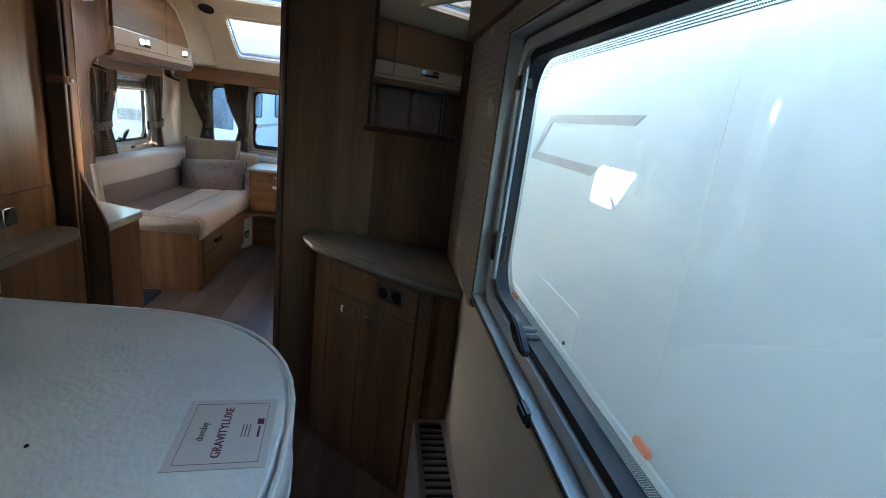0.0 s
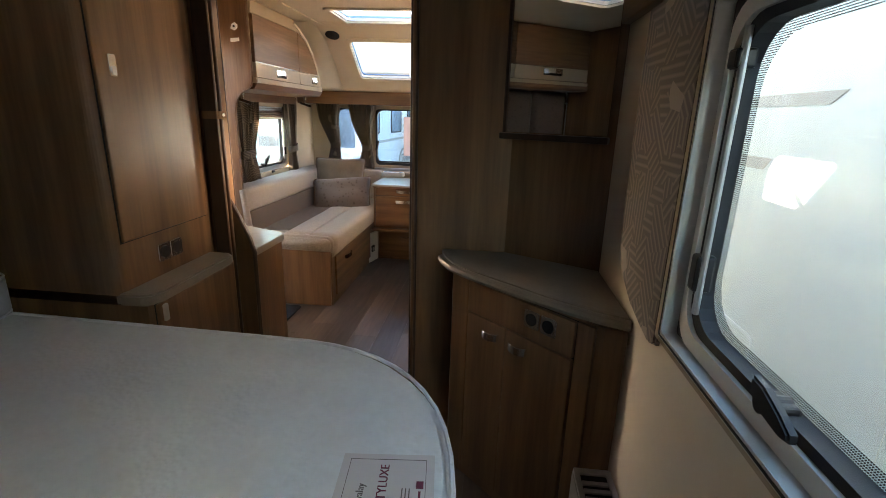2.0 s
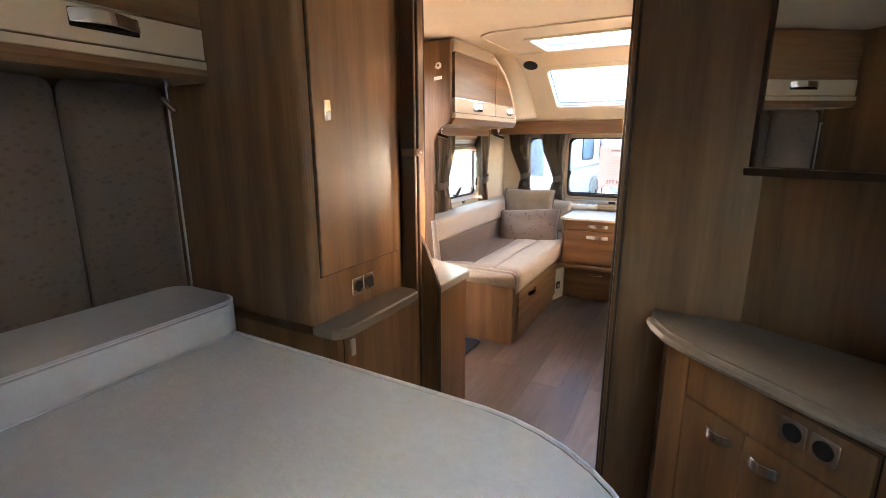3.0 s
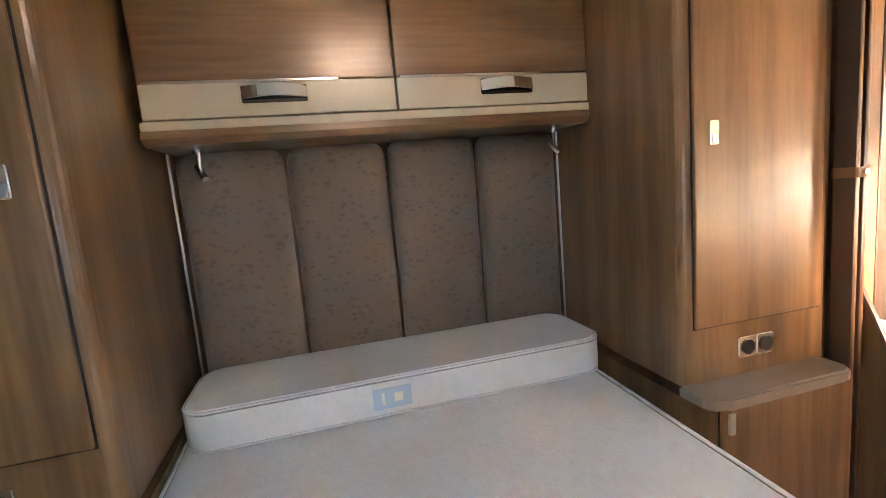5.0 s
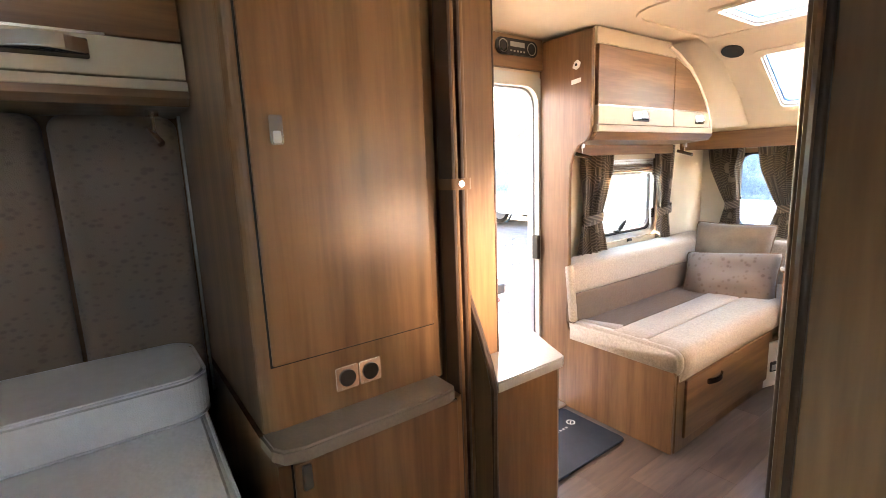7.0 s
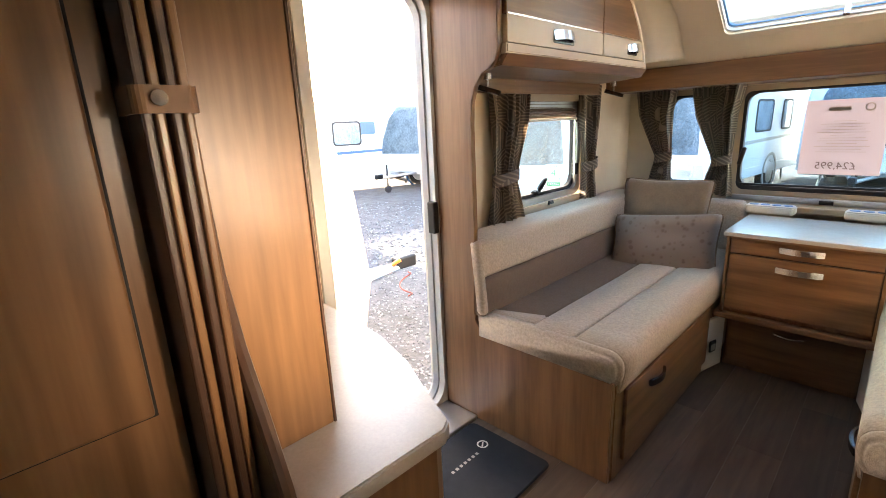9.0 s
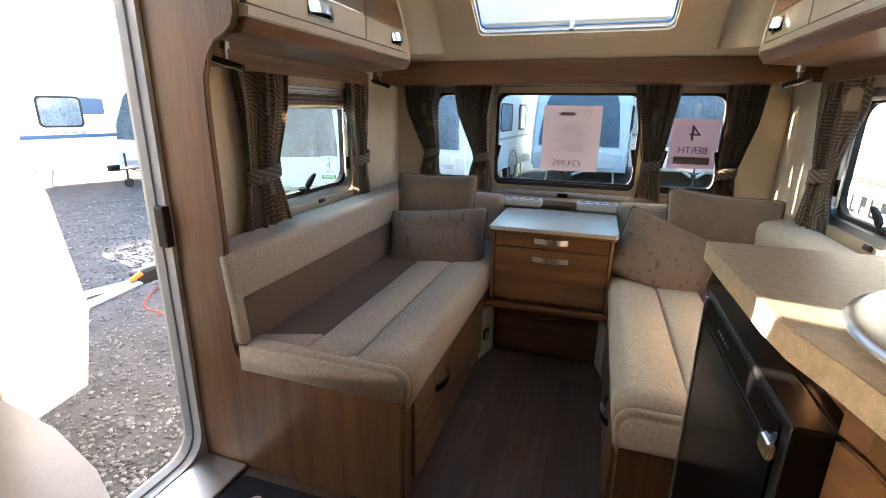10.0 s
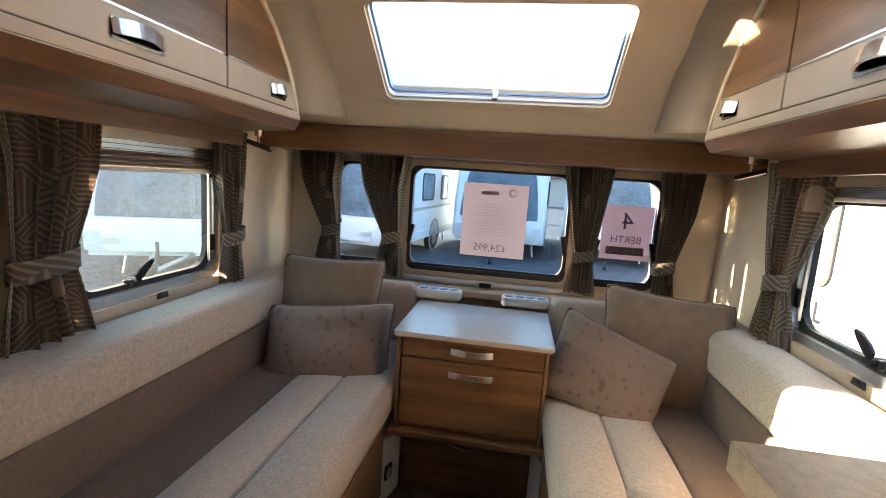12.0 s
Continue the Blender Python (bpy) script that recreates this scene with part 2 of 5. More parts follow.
    l.new(mx.outputs[0], n["Material Output"].inputs[0])
    return m


frit = dotted_material("dotted glazing border")
glass_dew = hazy_material("misted acrylic glazing", (0.80, 0.89, 0.90), 0.032)

glass_mist = hazy_material("misted lounge glazing", (0.60, 0.75, 0.78), 0.006)


def fabric_hatch(name, dark, light, cell=18.0, lines=260.0):
    """Woven cloth with patches of hatching in changing directions, laid out by the mesh's UVs in metres."""
    m = bpy.data.materials.new(name)
    m.use_nodes = True
    n, l = m.node_tree.nodes, m.node_tree.links
    b = n["Principled BSDF"]
    b.inputs["Roughness"].default_value, b.inputs["Sheen Weight"].default_value = 0.75, 0.3
    uv = n.new("ShaderNodeTexCoord")
    vor = n.new("ShaderNodeTexVoronoi")
    vor.distance = "EUCLIDEAN"
    vor.inputs["Scale"].default_value = cell
    l.new(uv.outputs["UV"], vor.inputs["Vector"])
    sep = n.new("ShaderNodeSeparateColor")
    l.new(vor.outputs["Color"], sep.inputs[0])
    rot = n.new("ShaderNodeVectorRotate")
    rot.rotation_type = "Z_AXIS"
    ang, stp, snap = n.new("ShaderNodeMath"), n.new("ShaderNodeMath"), n.new("ShaderNodeMath")
    stp.operation, stp.inputs[1].default_value = "MULTIPLY", 4.0
    snap.operation = "FLOOR"
    ang.operation, ang.inputs[1].default_value = "MULTIPLY", 0.785
    l.new(sep.outputs[0], stp.inputs[0])
    l.new(stp.outputs[0], snap.inputs[0])
    l.new(snap.outputs[0], ang.inputs[0])
    l.new(uv.outputs["UV"], rot.inputs["Vector"])
    l.new(ang.outputs[0], rot.inputs["Angle"])
    wave = n.new("ShaderNodeTexWave")
    wave.inputs["Scale"].default_value = lines / 6.28
    l.new(rot.outputs[0], wave.inputs["Vector"])
    fill, pick = n.new("ShaderNodeMath"), n.new("ShaderNodeMath")
    fill.operation, fill.inputs[1].default_value = "GREATER_THAN", 0.96
    l.new(sep.outputs[1], fill.inputs[0])
    pick.operation = "MAXIMUM"
    half = n.new("ShaderNodeMath")
    half.operation, half.inputs[1].default_value = "MULTIPLY", 0.75
    l.new(wave.outputs["Fac"], half.inputs[0])
    l.new(half.outputs[0], pick.inputs[0])
    l.new(fill.outputs[0], pick.inputs[1])
    ramp = n.new("ShaderNodeValToRGB")
    ramp.color_ramp.elements[0].color, ramp.color_ramp.elements[1].color = (*dark, 1), (*light, 1)
    ramp.color_ramp.elements[0].position = 0.3
    l.new(pick.outputs[0], ramp.inputs[0])
    l.new(ramp.outputs[0], b.inputs["Base Color"])
    bn = n.new("ShaderNodeBump")
    bn.inputs["Strength"].default_value, bn.inputs["Distance"].default_value = 0.25, 0.001
    l.new(pick.outputs[0], bn.inputs["Height"])
    l.new(bn.outputs[0], b.inputs["Normal"])
    return m


curtain_mat = fabric_hatch("brown hatched curtain cloth", (0.150, 0.118, 0.088), (0.48, 0.385, 0.295), 15.0, 150.0)
pad_mat = fabric_hatch("taupe hatched pad cloth", (0.105, 0.080, 0.060), (0.33, 0.26, 0.20), 17.0, 105.0)


def fabric_spots(name, base, spot, scale, thresh, bump):
    """Cloth with small scattered marks."""
    m = bpy.data.materials.new(name)
    m.use_nodes = True
    n, l = m.node_tree.nodes, m.node_tree.links
    b = n["Principled BSDF"]
    b.inputs["Roughness"].default_value, b.inputs["Sheen Weight"].default_value = 0.85, 0.25
    tc, mp, vor, nz = n.new("ShaderNodeTexCoord"), n.new("ShaderNodeMapping"), n.new("ShaderNodeTexVoronoi"), n.new("ShaderNodeTexNoise")
    mp.inputs["Scale"].default_value = (1, 0.6, 1)
    vor.inputs["Scale"].default_value, nz.inputs["Scale"].default_value = scale, scale * 0.35
    nz.inputs["Detail"].default_value = 4
    l.new(tc.outputs["Object"], mp.inputs[0])
    l.new(mp.outputs[0], vor.inputs["Vector"])
    l.new(mp.outputs[0], nz.inputs["Vector"])
    add = n.new("ShaderNodeMath")
    add.operation = "ADD"
    l.new(vor.outputs["Distance"], add.inputs[0])
    l.new(nz.outputs[0], add.inputs[1])
    ramp = n.new("ShaderNodeValToRGB")
    ramp.color_ramp.elements[0].position, ramp.color_ramp.elements[1].position = thresh, thresh + 0.22
    ramp.color_ramp.elements[0].color, ramp.color_ramp.elements[1].color = (*spot, 1), (*base, 1)
    l.new(add.outputs[0], ramp.inputs[0])
    l.new(ramp.outputs[0], b.inputs["Base Color"])
    weave, bn = n.new("ShaderNodeTexNoise"), n.new("ShaderNodeBump")
    weave.inputs["Scale"].default_value = 380
    bn.inputs["Strength"].default_value, bn.inputs["Distance"].default_value = bump, 0.002
    l.new(tc.outputs["Object"], weave.inputs["Vector"])
    l.new(weave.outputs[0], bn.inputs["Height"])
    l.new(bn.outputs[0], b.inputs["Normal"])
    return m


head_mat = fabric_spots("taupe marked headboard cloth", (0.195, 0.140, 0.103), (0.145, 0.102, 0.076), 62, 0.64, 0.4)
pillow_spot = fabric_spots("mushroom embroidered cloth", (0.195, 0.147, 0.113), (0.132, 0.090, 0.062), 34, 0.62, 0.4)
pillow_pipe = material("tan cord", (0.24, 0.165, 0.105), 0.8, var=0.1)
pillow_plain = material("taupe chenille cloth", (0.205, 0.146, 0.092), 0.9, var=0.16, scale=160, bump=0.4, bump_scale=380, sheen=0.3)


# ---- mesh tools ----
def mesh_from(bm, name, smooth=False):
    me = bpy.data.meshes.new(name)
    bmesh.ops.recalc_face_normals(bm, faces=bm.faces)
    if smooth:
        for f in bm.faces:
            f.smooth = True
    bm.to_mesh(me)
    bm.free()
    return me


def part(name, bm, mat, parent=None, label="", smooth=False):
    """Links a bmesh (in world places) as one mesh object under a thing or a part."""
    ob = new(name, mesh_from(bm, name, smooth))
    ob.data.materials.append(mat)
    if parent is not None:
        ob.parent = parent
        ob.matrix_parent_inverse = Matrix.Translation(parent.location).inverted() if parent.type == "EMPTY" else Matrix()
    if label:
        ob["label"] = label
    return ob


def thing(name, label, category, at=(0, 0, 0), group="", kind=""):
    ob = new(name)
    ob.location, ob.empty_display_size = at, 0.1
    return tagged(ob, label, category, group, kind)


def solid(name, bm, mat, label, category, group="", kind="", smooth=False):
    """A thing, or piece of the setting, that is one mesh."""
    return tagged(part(name, bm, mat, smooth=smooth), label, category, group, kind)


def box(x0, x1, y0, y1, z0, z1, bevel=0.0, seg=2, bm=None):
    own = bmesh.new()
    bmesh.ops.create_cube(own, size=1, matrix=Matrix.LocRotScale(((x0 + x1) / 2, (y0 + y1) / 2, (z0 + z1) / 2), None, (abs(x1 - x0), abs(y1 - y0), abs(z1 - z0))))
    if bevel:
        bmesh.ops.bevel(own, geom=own.edges[:], offset=bevel, segments=seg, profile=0.5, affect="EDGES")
    return merge(bm, own)


def merge(bm, own):
    if bm is None:
        return own
    me = bpy.data.meshes.new("tmp")
    own.to_mesh(me)
    own.free()
    bm.from_mesh(me)
    bpy.data.meshes.remove(me)
    return bm


def prism(outline, axis, a, b, bevel=0.0, bm=None, seg=2):
    """An outline of (u, v) drawn out along an axis from a to b. u, v: the other two axes in the order x, y, z."""
    own = bmesh.new()
    place = {"x": lambda u, v, w: (w, u, v), "y": lambda u, v, w: (u, w, v), "z": lambda u, v, w: (u, v, w)}[axis]
    lo = [own.verts.new(place(u, v, a)) for u, v in outline]
    hi = [own.verts.new(place(u, v, b)) for u, v in outline]
    own.faces.new(lo)
    own.faces.new(hi[::-1])
    for i in range(len(lo)):
        j = (i + 1) % len(lo)
        own.faces.new((lo[i], lo[j], hi[j], hi[i]))
    bmesh.ops.recalc_face_normals(own, faces=own.faces)
    if bevel:
        rim = [e for e in own.edges if len({v in lo for v in e.verts}) == 1]
        bmesh.ops.bevel(own, geom=rim, offset=bevel, segments=seg, affect="EDGES")
    return merge(bm, own)


def rounded(u0, u1, v0, v1, r, n=5):
    """A rectangle with round corners, as an outline. r: one radius, or four from (u0, v0) round."""
    rs = r if isinstance(r, (list, tuple)) else (r,) * 4
    out = []
    for (cu, cv, su, sv, start), q in zip(((u0, v0, 1, 1, 180), (u1, v0, -1, 1, 270), (u1, v1, -1, -1, 0), (u0, v1, 1, -1, 90)), rs):
        if q <= 0:
            out.append((cu, cv))
            continue
        for k in range(n + 1):
            a = radians(start + 90 * k / n)
            out.append((cu + su * q + q * math.cos(a), cv + sv * q + q * math.sin(a)))
    return out


def ring(outer, inner, axis, a, b, bm=None):
    """A frame between two outlines with as many points each."""
    own = bmesh.new()
    place = {"x": lambda u, v, w: (w, u, v), "y": lambda u, v, w: (u, w, v), "z": lambda u, v, w: (u, v, w)}[axis]
    rows = [[own.verts.new(place(u, v, w)) for u, v in line] for line, w in ((outer, a), (outer, b), (inner, b), (inner, a))]
    n = len(outer)
    for k in range(4):
        p, q = rows[k], rows[(k + 1) % 4]
        for i in range(n):
            own.faces.new((p[i], p[(i + 1) % n], q[(i + 1) % n], q[i]))
    bmesh.ops.recalc_face_normals(own, faces=own.faces)
    return merge(bm, own)


def rod(p, q, r, n=10, bm=None, r2=None):
    own = bmesh.new()
    p, q = Vector(p), Vector(q)
    m = Matrix.Translation((p + q) / 2) @ (q - p).to_track_quat("Z", "Y").to_matrix().to_4x4()
    bmesh.ops.create_cone(own, cap_ends=True, segments=n, radius1=r, radius2=r if r2 is None else r2, depth=(q - p).length, matrix=m)
    return merge(bm, own)


def tube(points, r, n=8, bm=None, closed=False):
    """A bent rod along a line of points."""
    own = bmesh.new()
    pts = [Vector(p) for p in points]
    rows = []
    for i, p in enumerate(pts):
        d = (pts[(i + 1) % len(pts)] - pts[i - 1]) if closed or 0 < i < len(pts) - 1 else (pts[1] - pts[0] if i == 0 else pts[-1] - pts[-2])
        q = d.normalized().to_track_quat("Z", "Y")
        rows.append([own.verts.new(p + q @ Vector((r * math.cos(6.2832 * k / n), r * math.sin(6.2832 * k / n), 0))) for k in range(n)])
    for i in range(len(rows) - (0 if closed else 1)):
        a, b = rows[i], rows[(i + 1) % len(rows)]
        for k in range(n):
            own.faces.new((a[k], a[(k + 1) % n], b[(k + 1) % n], b[k]))
    if not closed:
        own.faces.new(rows[0][::-1])
        own.faces.new(rows[-1])
    return merge(bm, own)


def turned(bm, m):
    bmesh.ops.transform(bm, matrix=m, verts=bm.verts)
    return bm


def grid(fn, nu, nv, uvfn=None, thick=0.0):
    """A sheet of points fn(u, v) for u, v from 0 to 1."""
    bm = bmesh.new()
    vs = [[bm.verts.new(fn(i / nu, j / nv)) for i in range(nu + 1)] for j in range(nv + 1)]
    layer = bm.loops.layers.uv.new("UVMap")
    for j in range(nv):
        for i in range(nu):
            f = bm.faces.new((vs[j][i], vs[j][i + 1], vs[j + 1][i + 1], vs[j + 1][i]))
            f.smooth = True
            for lp, (a, b) in zip(f.loops, ((i, j), (i + 1, j), (i + 1, j + 1), (i, j + 1))):
                lp[layer].uv = uvfn(a / nu, b / nv) if uvfn else (a / nu, b / nv)
    if thick:
        bmesh.ops.solidify(bm, geom=bm.faces[:], thickness=thick)
    return bm


def text_part(name, words, size, m, mat, parent=None, label="", depth=0.0006):
    """Lettering as a thin mesh."""
    cu = bpy.data.curves.new(name, "FONT")
    cu.body, cu.size, cu.extrude = words, size, depth
    cu.align_x, cu.align_y = "CENTER", "CENTER"
    cu.resolution_u = 3
    tmp = bpy.data.objects.new(name, cu)
    me = bpy.data.meshes.new_from_object(tmp)
    bpy.data.objects.remove(tmp)
    bm = bmesh.new()
    bm.from_mesh(me)
    bpy.data.meshes.remove(me)
    turned(bm, m)
    return part(name, bm, mat, parent, label)


def axes(origin, right, up):
    """A pose whose local x runs along right and local y along up."""
    r, u = Vector(right).normalized(), Vector(up).normalized()
    w = r.cross(u)
    m = Matrix((r, u, w)).transposed().to_4x4()
    m.translation = origin
    return m


# ---- the shell ----
HALF, FRONT, REAR, CEIL = 1.08, 4.86, -0.56, 1.93
HALF_B = 1.105   # right-hand wall of the bedroom
T = 0.04   # wall thickness


def wall_with_holes(axis, w0, w1, u0, u1, v0, v1, holes):
    """A wall slab with right-angled openings (ua, ub, va, vb), in order along u."""
    bm = bmesh.new()

    def put(ua, ub, va, vb):
        if ub - ua < 1e-4 or vb - va < 1e-4:
            return
        if axis == "x":
            box(w0, w1, ua, ub, va, vb, bm=bm)
        else:
            box(ua, ub, w0, w1, va, vb, bm=bm)

    at = u0
    for ua, ub, va, vb in holes:
        put(at, ua, v0, v1)
        put(ua, ub, v0, va)
        put(ua, ub, vb, v1)
        at = ub
    put(at, u1, v0, v1)
    return bm


WIN_L = (3.52, 4.22, 0.80, 1.33)
WIN_R = (3.38, 4.22, 0.80, 1.33)
WIN_K = (1.98, 2.72, 1.05, 1.40)
WIN_B = (-0.45, 1.03, 0.890, 1.495)
DOOR = (2.52, 3.055, 0.0, 1.72)
solid("floor", box(-HALF - T, HALF + T, REAR - T, FRONT + T, -0.06, -0.003), floor_mat, "grey-brown wood effect vinyl plank floor", "floor", kind="structure")
solid("wall_left", wall_with_holes("x", -HALF - T, -HALF, REAR - T, FRONT + T, -0.06, CEIL + 0.1, [DOOR, WIN_L]), wall_mat, "beige lined caravan side wall", "wall", kind="structure")
solid("wall_right_rear", wall_with_holes("x", HALF_B, HALF + T, REAR - T, 1.70, -0.06, CEIL + 0.1, [WIN_B]), wall_mat, "beige lined bedroom side wall", "wall", kind="structure")
solid("wall_right", wall_with_holes("x", HALF, HALF + T, 1.70, FRONT + T, -0.06, CEIL + 0.1, [WIN_K, WIN_R]), wall_mat, "beige lined caravan side wall", "wall", kind="structure")
solid("wall_rear", box(-HALF, HALF_B, REAR - T, REAR, -0.06, CEIL + 0.1), wood_z, "walnut laminate end wall behind the bed", "wall", kind="structure")
FW = [(-0.84, -0.53, 0.78, 1.34), (-0.44, 0.40, 0.78, 1.34), (0.49, 0.82, 0.78, 1.34)]
solid("wall_front", wall_with_holes("y", FRONT, FRONT + T, -HALF, HALF, -0.06, CEIL + 0.1, FW), wall_mat, "beige lined front wall round three windows", "wall", kind="structure")

# ceiling: level, then falling towards the nose; openings for the roof lights
PROFILE = [(REAR, CEIL), (0.55, CEIL), (0.95, CEIL), (3.36, CEIL), (3.79, CEIL), (3.88, 1.915), (4.05, 1.838), (4.41, 1.585), (4.50, 1.50), (4.56, 1.44), (FRONT, 1.40)]
RL = 0.445
strip_bm = bmesh.new()
for (ya, za), (yb, zb) in zip(PROFILE, PROFILE[1:]):
    open_mid = (ya, yb) in ((0.55, 0.95), (3.36, 3.79), (4.05, 4.41))
    lo, hi = (-RL, RL) if ya > 4 else ((-0.37, 0.37) if ya > 3 else (-0.14, 0.26))
    for xa, xb in (((-HALF, lo), (hi, HALF)) if open_mid else ((-HALF, HALF),)):
        prism([(ya, za), (yb, zb), (yb, zb + 0.05), (ya, za + 0.05)], "x", xa, xb, bm=strip_bm)
solid("ceiling", strip_bm, ceil_mat, "cream lined ceiling curving down to the front", "ceiling", kind="structure")
solid("roof_shell", box(-HALF - T, HALF + T, REAR - T, 0.52, 2.03, 2.06, bm=box(-HALF - T, HALF + T, 0.98, 3.35, 2.03, 2.06)), van_white, "white caravan roof skin", "roof", kind="structure")


def roof_light(name, x0, x1, y0, y1, za, zb, label, glazing=glass):
    """A glazed opening in the ceiling from (y0, za) to (y1, zb)."""
    t = thing(name, label, "roof light", ((x0 + x1) / 2, (y0 + y1) / 2, (za + zb) / 2), kind="structure")
    ln = math.hypot(y1 - y0, zb - za)
    m = Matrix.Translation((0, y0, za)) @ Matrix.Rotation(math.atan2(zb - za, y1 - y0), 4, "X")
    o = rounded(x0 - 0.03, x1 + 0.03, -0.03, ln + 0.03, 0.04)
    i = rounded(x0 + 0.004, x1 - 0.004, 0.004, ln - 0.004, 0.03)
    part("frame", turned(ring(o, i, "z", -0.012, 0.0), m), ceil_mat, t)
    part("upstand", turned(ring(rounded(x0 + 0.003, x1 - 0.003, 0.003, ln - 0.003, 0.03), rounded(x0 + 0.012, x1 - 0.012, 0.012, ln - 0.012, 0.03), "z", 0.002, 0.032), m), white_plastic, t)
    pane = part("pane", turned(prism(rounded(x0 - 0.02, x1 + 0.02, -0.02, ln + 0.02, 0.04), "z", 0.034, 0.040), m), glazing, t)
    pane.visible_shadow = False
    seal = part("seal", turned(ring(rounded(x0 + 0.012, x1 - 0.012, 0.012, ln - 0.012, 0.03), rounded(x0 + 0.02, x1 - 0.02, 0.02, ln - 0.02, 0.03), "z", 0.022, 0.032), m), blue_cup, t, "thin blue-grey seal")
    return t


roof_light("skylight", -RL, RL, 4.05, 4.41, 1.838, 1.585, "large sloping front sunroof with clear glazing")
roof_light("skylight", -0.37, 0.37, 3.36, 3.79, CEIL, CEIL, "square lift-up roof light over the lounge")
roof_light("skylight", -0.14, 0.26, 0.55, 0.95, CEIL, CEIL, "square lift-up roof light over the bed", glass_dimmed)
solid("wall_lamp_catch", rod((0.0, 4.385, 1.59), (0.0, 4.40, 1.625), 0.012), chrome, "small chrome catch on the sunroof", "catch")
bmv = bmesh.new()
bmesh.ops.create_cone(bmv, cap_ends=True, segments=24, radius1=0.055, radius2=0.05, depth=0.012, matrix=Matrix.Translation((-0.55, 3.985, 1.868)) @ Matrix.Rotation(radians(-26), 4, "X"))
solid("speaker", bmv, black_hole, "round dark loudspeaker grille in the ceiling", "speaker")


solid("trim_ceiling_panel", ring(rounded(-0.62, 0.62, 3.05, 3.84, [0.18, 0.18, 0.02, 0.02]), rounded(-0.60, 0.60, 3.07, 3.82, [0.17, 0.17, 0.02, 0.02]), "z", CEIL - 0.010, CEIL - 0.001), ceil_mat, "cream raised moulding round the roof light", "trim", kind="structure")

# ---- windows ----
def side_window(name, s, rect, label, half=HALF, wide=0.0, handles=(), stay_y=None, glazing=glass, lever=35, catch_y=None):
    """A hinged acrylic window in a side wall. s: -1 left, 1 right."""
    y0, y1, z0, z1 = rect
    t = thing(name, label, "window", (s * HALF, (y0 + y1) / 2, z0), kind="structure")
    x = s * half
    inset = lambda d, r: rounded(y0 + d, y1 - d, z0 + d, z1 - d, r)
    if wide:
        # blind box, rail, dark channel, then the sash with a dotted border on the glazing
        part("cassette_frame", ring(rounded(y0 - 0.03, y1 + 0.03, z0 - 0.016, z1 + 0.05, 0.006), inset(0.0, 0.006), "x", x - s * 0.020, x - s * 0.001), cream, t)
        part("inner_rail", ring(inset(0.0, 0.006), inset(0.012, 0.008), "x", x - s * 0.026, x + s * 0.003), alu_white, t, "pale aluminium blind rail")
        part("rail_groove", ring(inset(0.003, 0.006), inset(0.007, 0.006), "x", x - s * 0.0275, x - s * 0.0262), black_plastic, t)
        part("reveal", ring(inset(0.002, 0.012), inset(0.034, 0.05), "x", x + s * 0.004, x + s * 0.02), black_plastic, t, "dark blind channel")
        part("sash_frame", ring(rounded(y0 + 0.024, y1 - 0.024, z0 + 0.0135, z1 - 0.020, 0.05), inset(0.042, 0.06), "x", x - s * 0.002, x + s * 0.03), alu_white, t)
        part("seal", ring(inset(0.040, 0.07), inset(0.058, 0.075), "x", x + s * 0.006, x + s * 0.034), rubber, t)
        dots = part("dotted_border", ring(inset(0.050, 0.07), inset(0.074, 0.080), "x", x + s * 0.0345, x + s * 0.0355), frit, t, "black dotted border of the glazing")
        dots.visible_shadow = False
    else:
        part("cassette_frame", ring(inset(-0.035, 0.012), inset(0.012, 0.012), "x", x - s * 0.022, x - s * 0.001), cream, t)
        part("aluminium_frame", ring(inset(0.013, 0.05), inset(0.045, 0.06), "x", x - s * 0.008, x + s * 0.03), alu, t)
        part("seal", ring(inset(0.040, 0.07), inset(0.062, 0.075), "x", x + s * 0.012, x + s * 0.034), rubber, t)
    pane = part("pane", prism(inset(0.03, 0.07), "x", x + s * 0.036, x + s * 0.042), glazing, t)
    pane.visible_shadow = False
    z0i = z0 - 0.008 if wide else z0
    for hy in handles:
        h = part("catch", box(x + s * 0.0, x + s * 0.03, hy - 0.022, hy + 0.022, z0i + 0.052, z0i + 0.075, 0.005), black_plastic, t)
        part("boss", rod((x - s * 0.012, hy, z0i + 0.066), (x + s * 0.026, hy, z0i + 0.066), 0.013, 14), black_plastic, h)
        blade = prism([(-0.016, -0.010), (0.010, -0.013), (0.050, -0.008), (0.074, -0.002), (0.078, 0.008), (0.060, 0.016), (0.020, 0.020), (-0.010, 0.014)], "x", -0.007, 0.007, 0.003)
        part("lever", turned(blade, Matrix.Translation((x - s * 0.012, hy, z0i + 0.086)) @ Matrix.Rotation(radians(lever), 4, "X")), black_plastic, h)
    if stay_y is not None:
        part("stay", box(x - s * 0.012, x + s * 0.02, stay_y - 0.014, stay_y + 0.014, z0 + 0.12, z0 + 0.185, 0.005), black_plastic, t)
        part("stay_arm", rod((x, stay_y - 0.012, z0 + 0.08), (x, stay_y - 0.012, z1 - 0.06), 0.006), alu, t)
        part("hinge", box(x - s * 0.012, x + s * 0.02, stay_y - 0.016, stay_y + 0.016, z1 - 0.12, z1 - 0.09, 0.005), black_plastic, t)
    by = 0.5 * (y0 + y1) if catch_y is None else catch_y
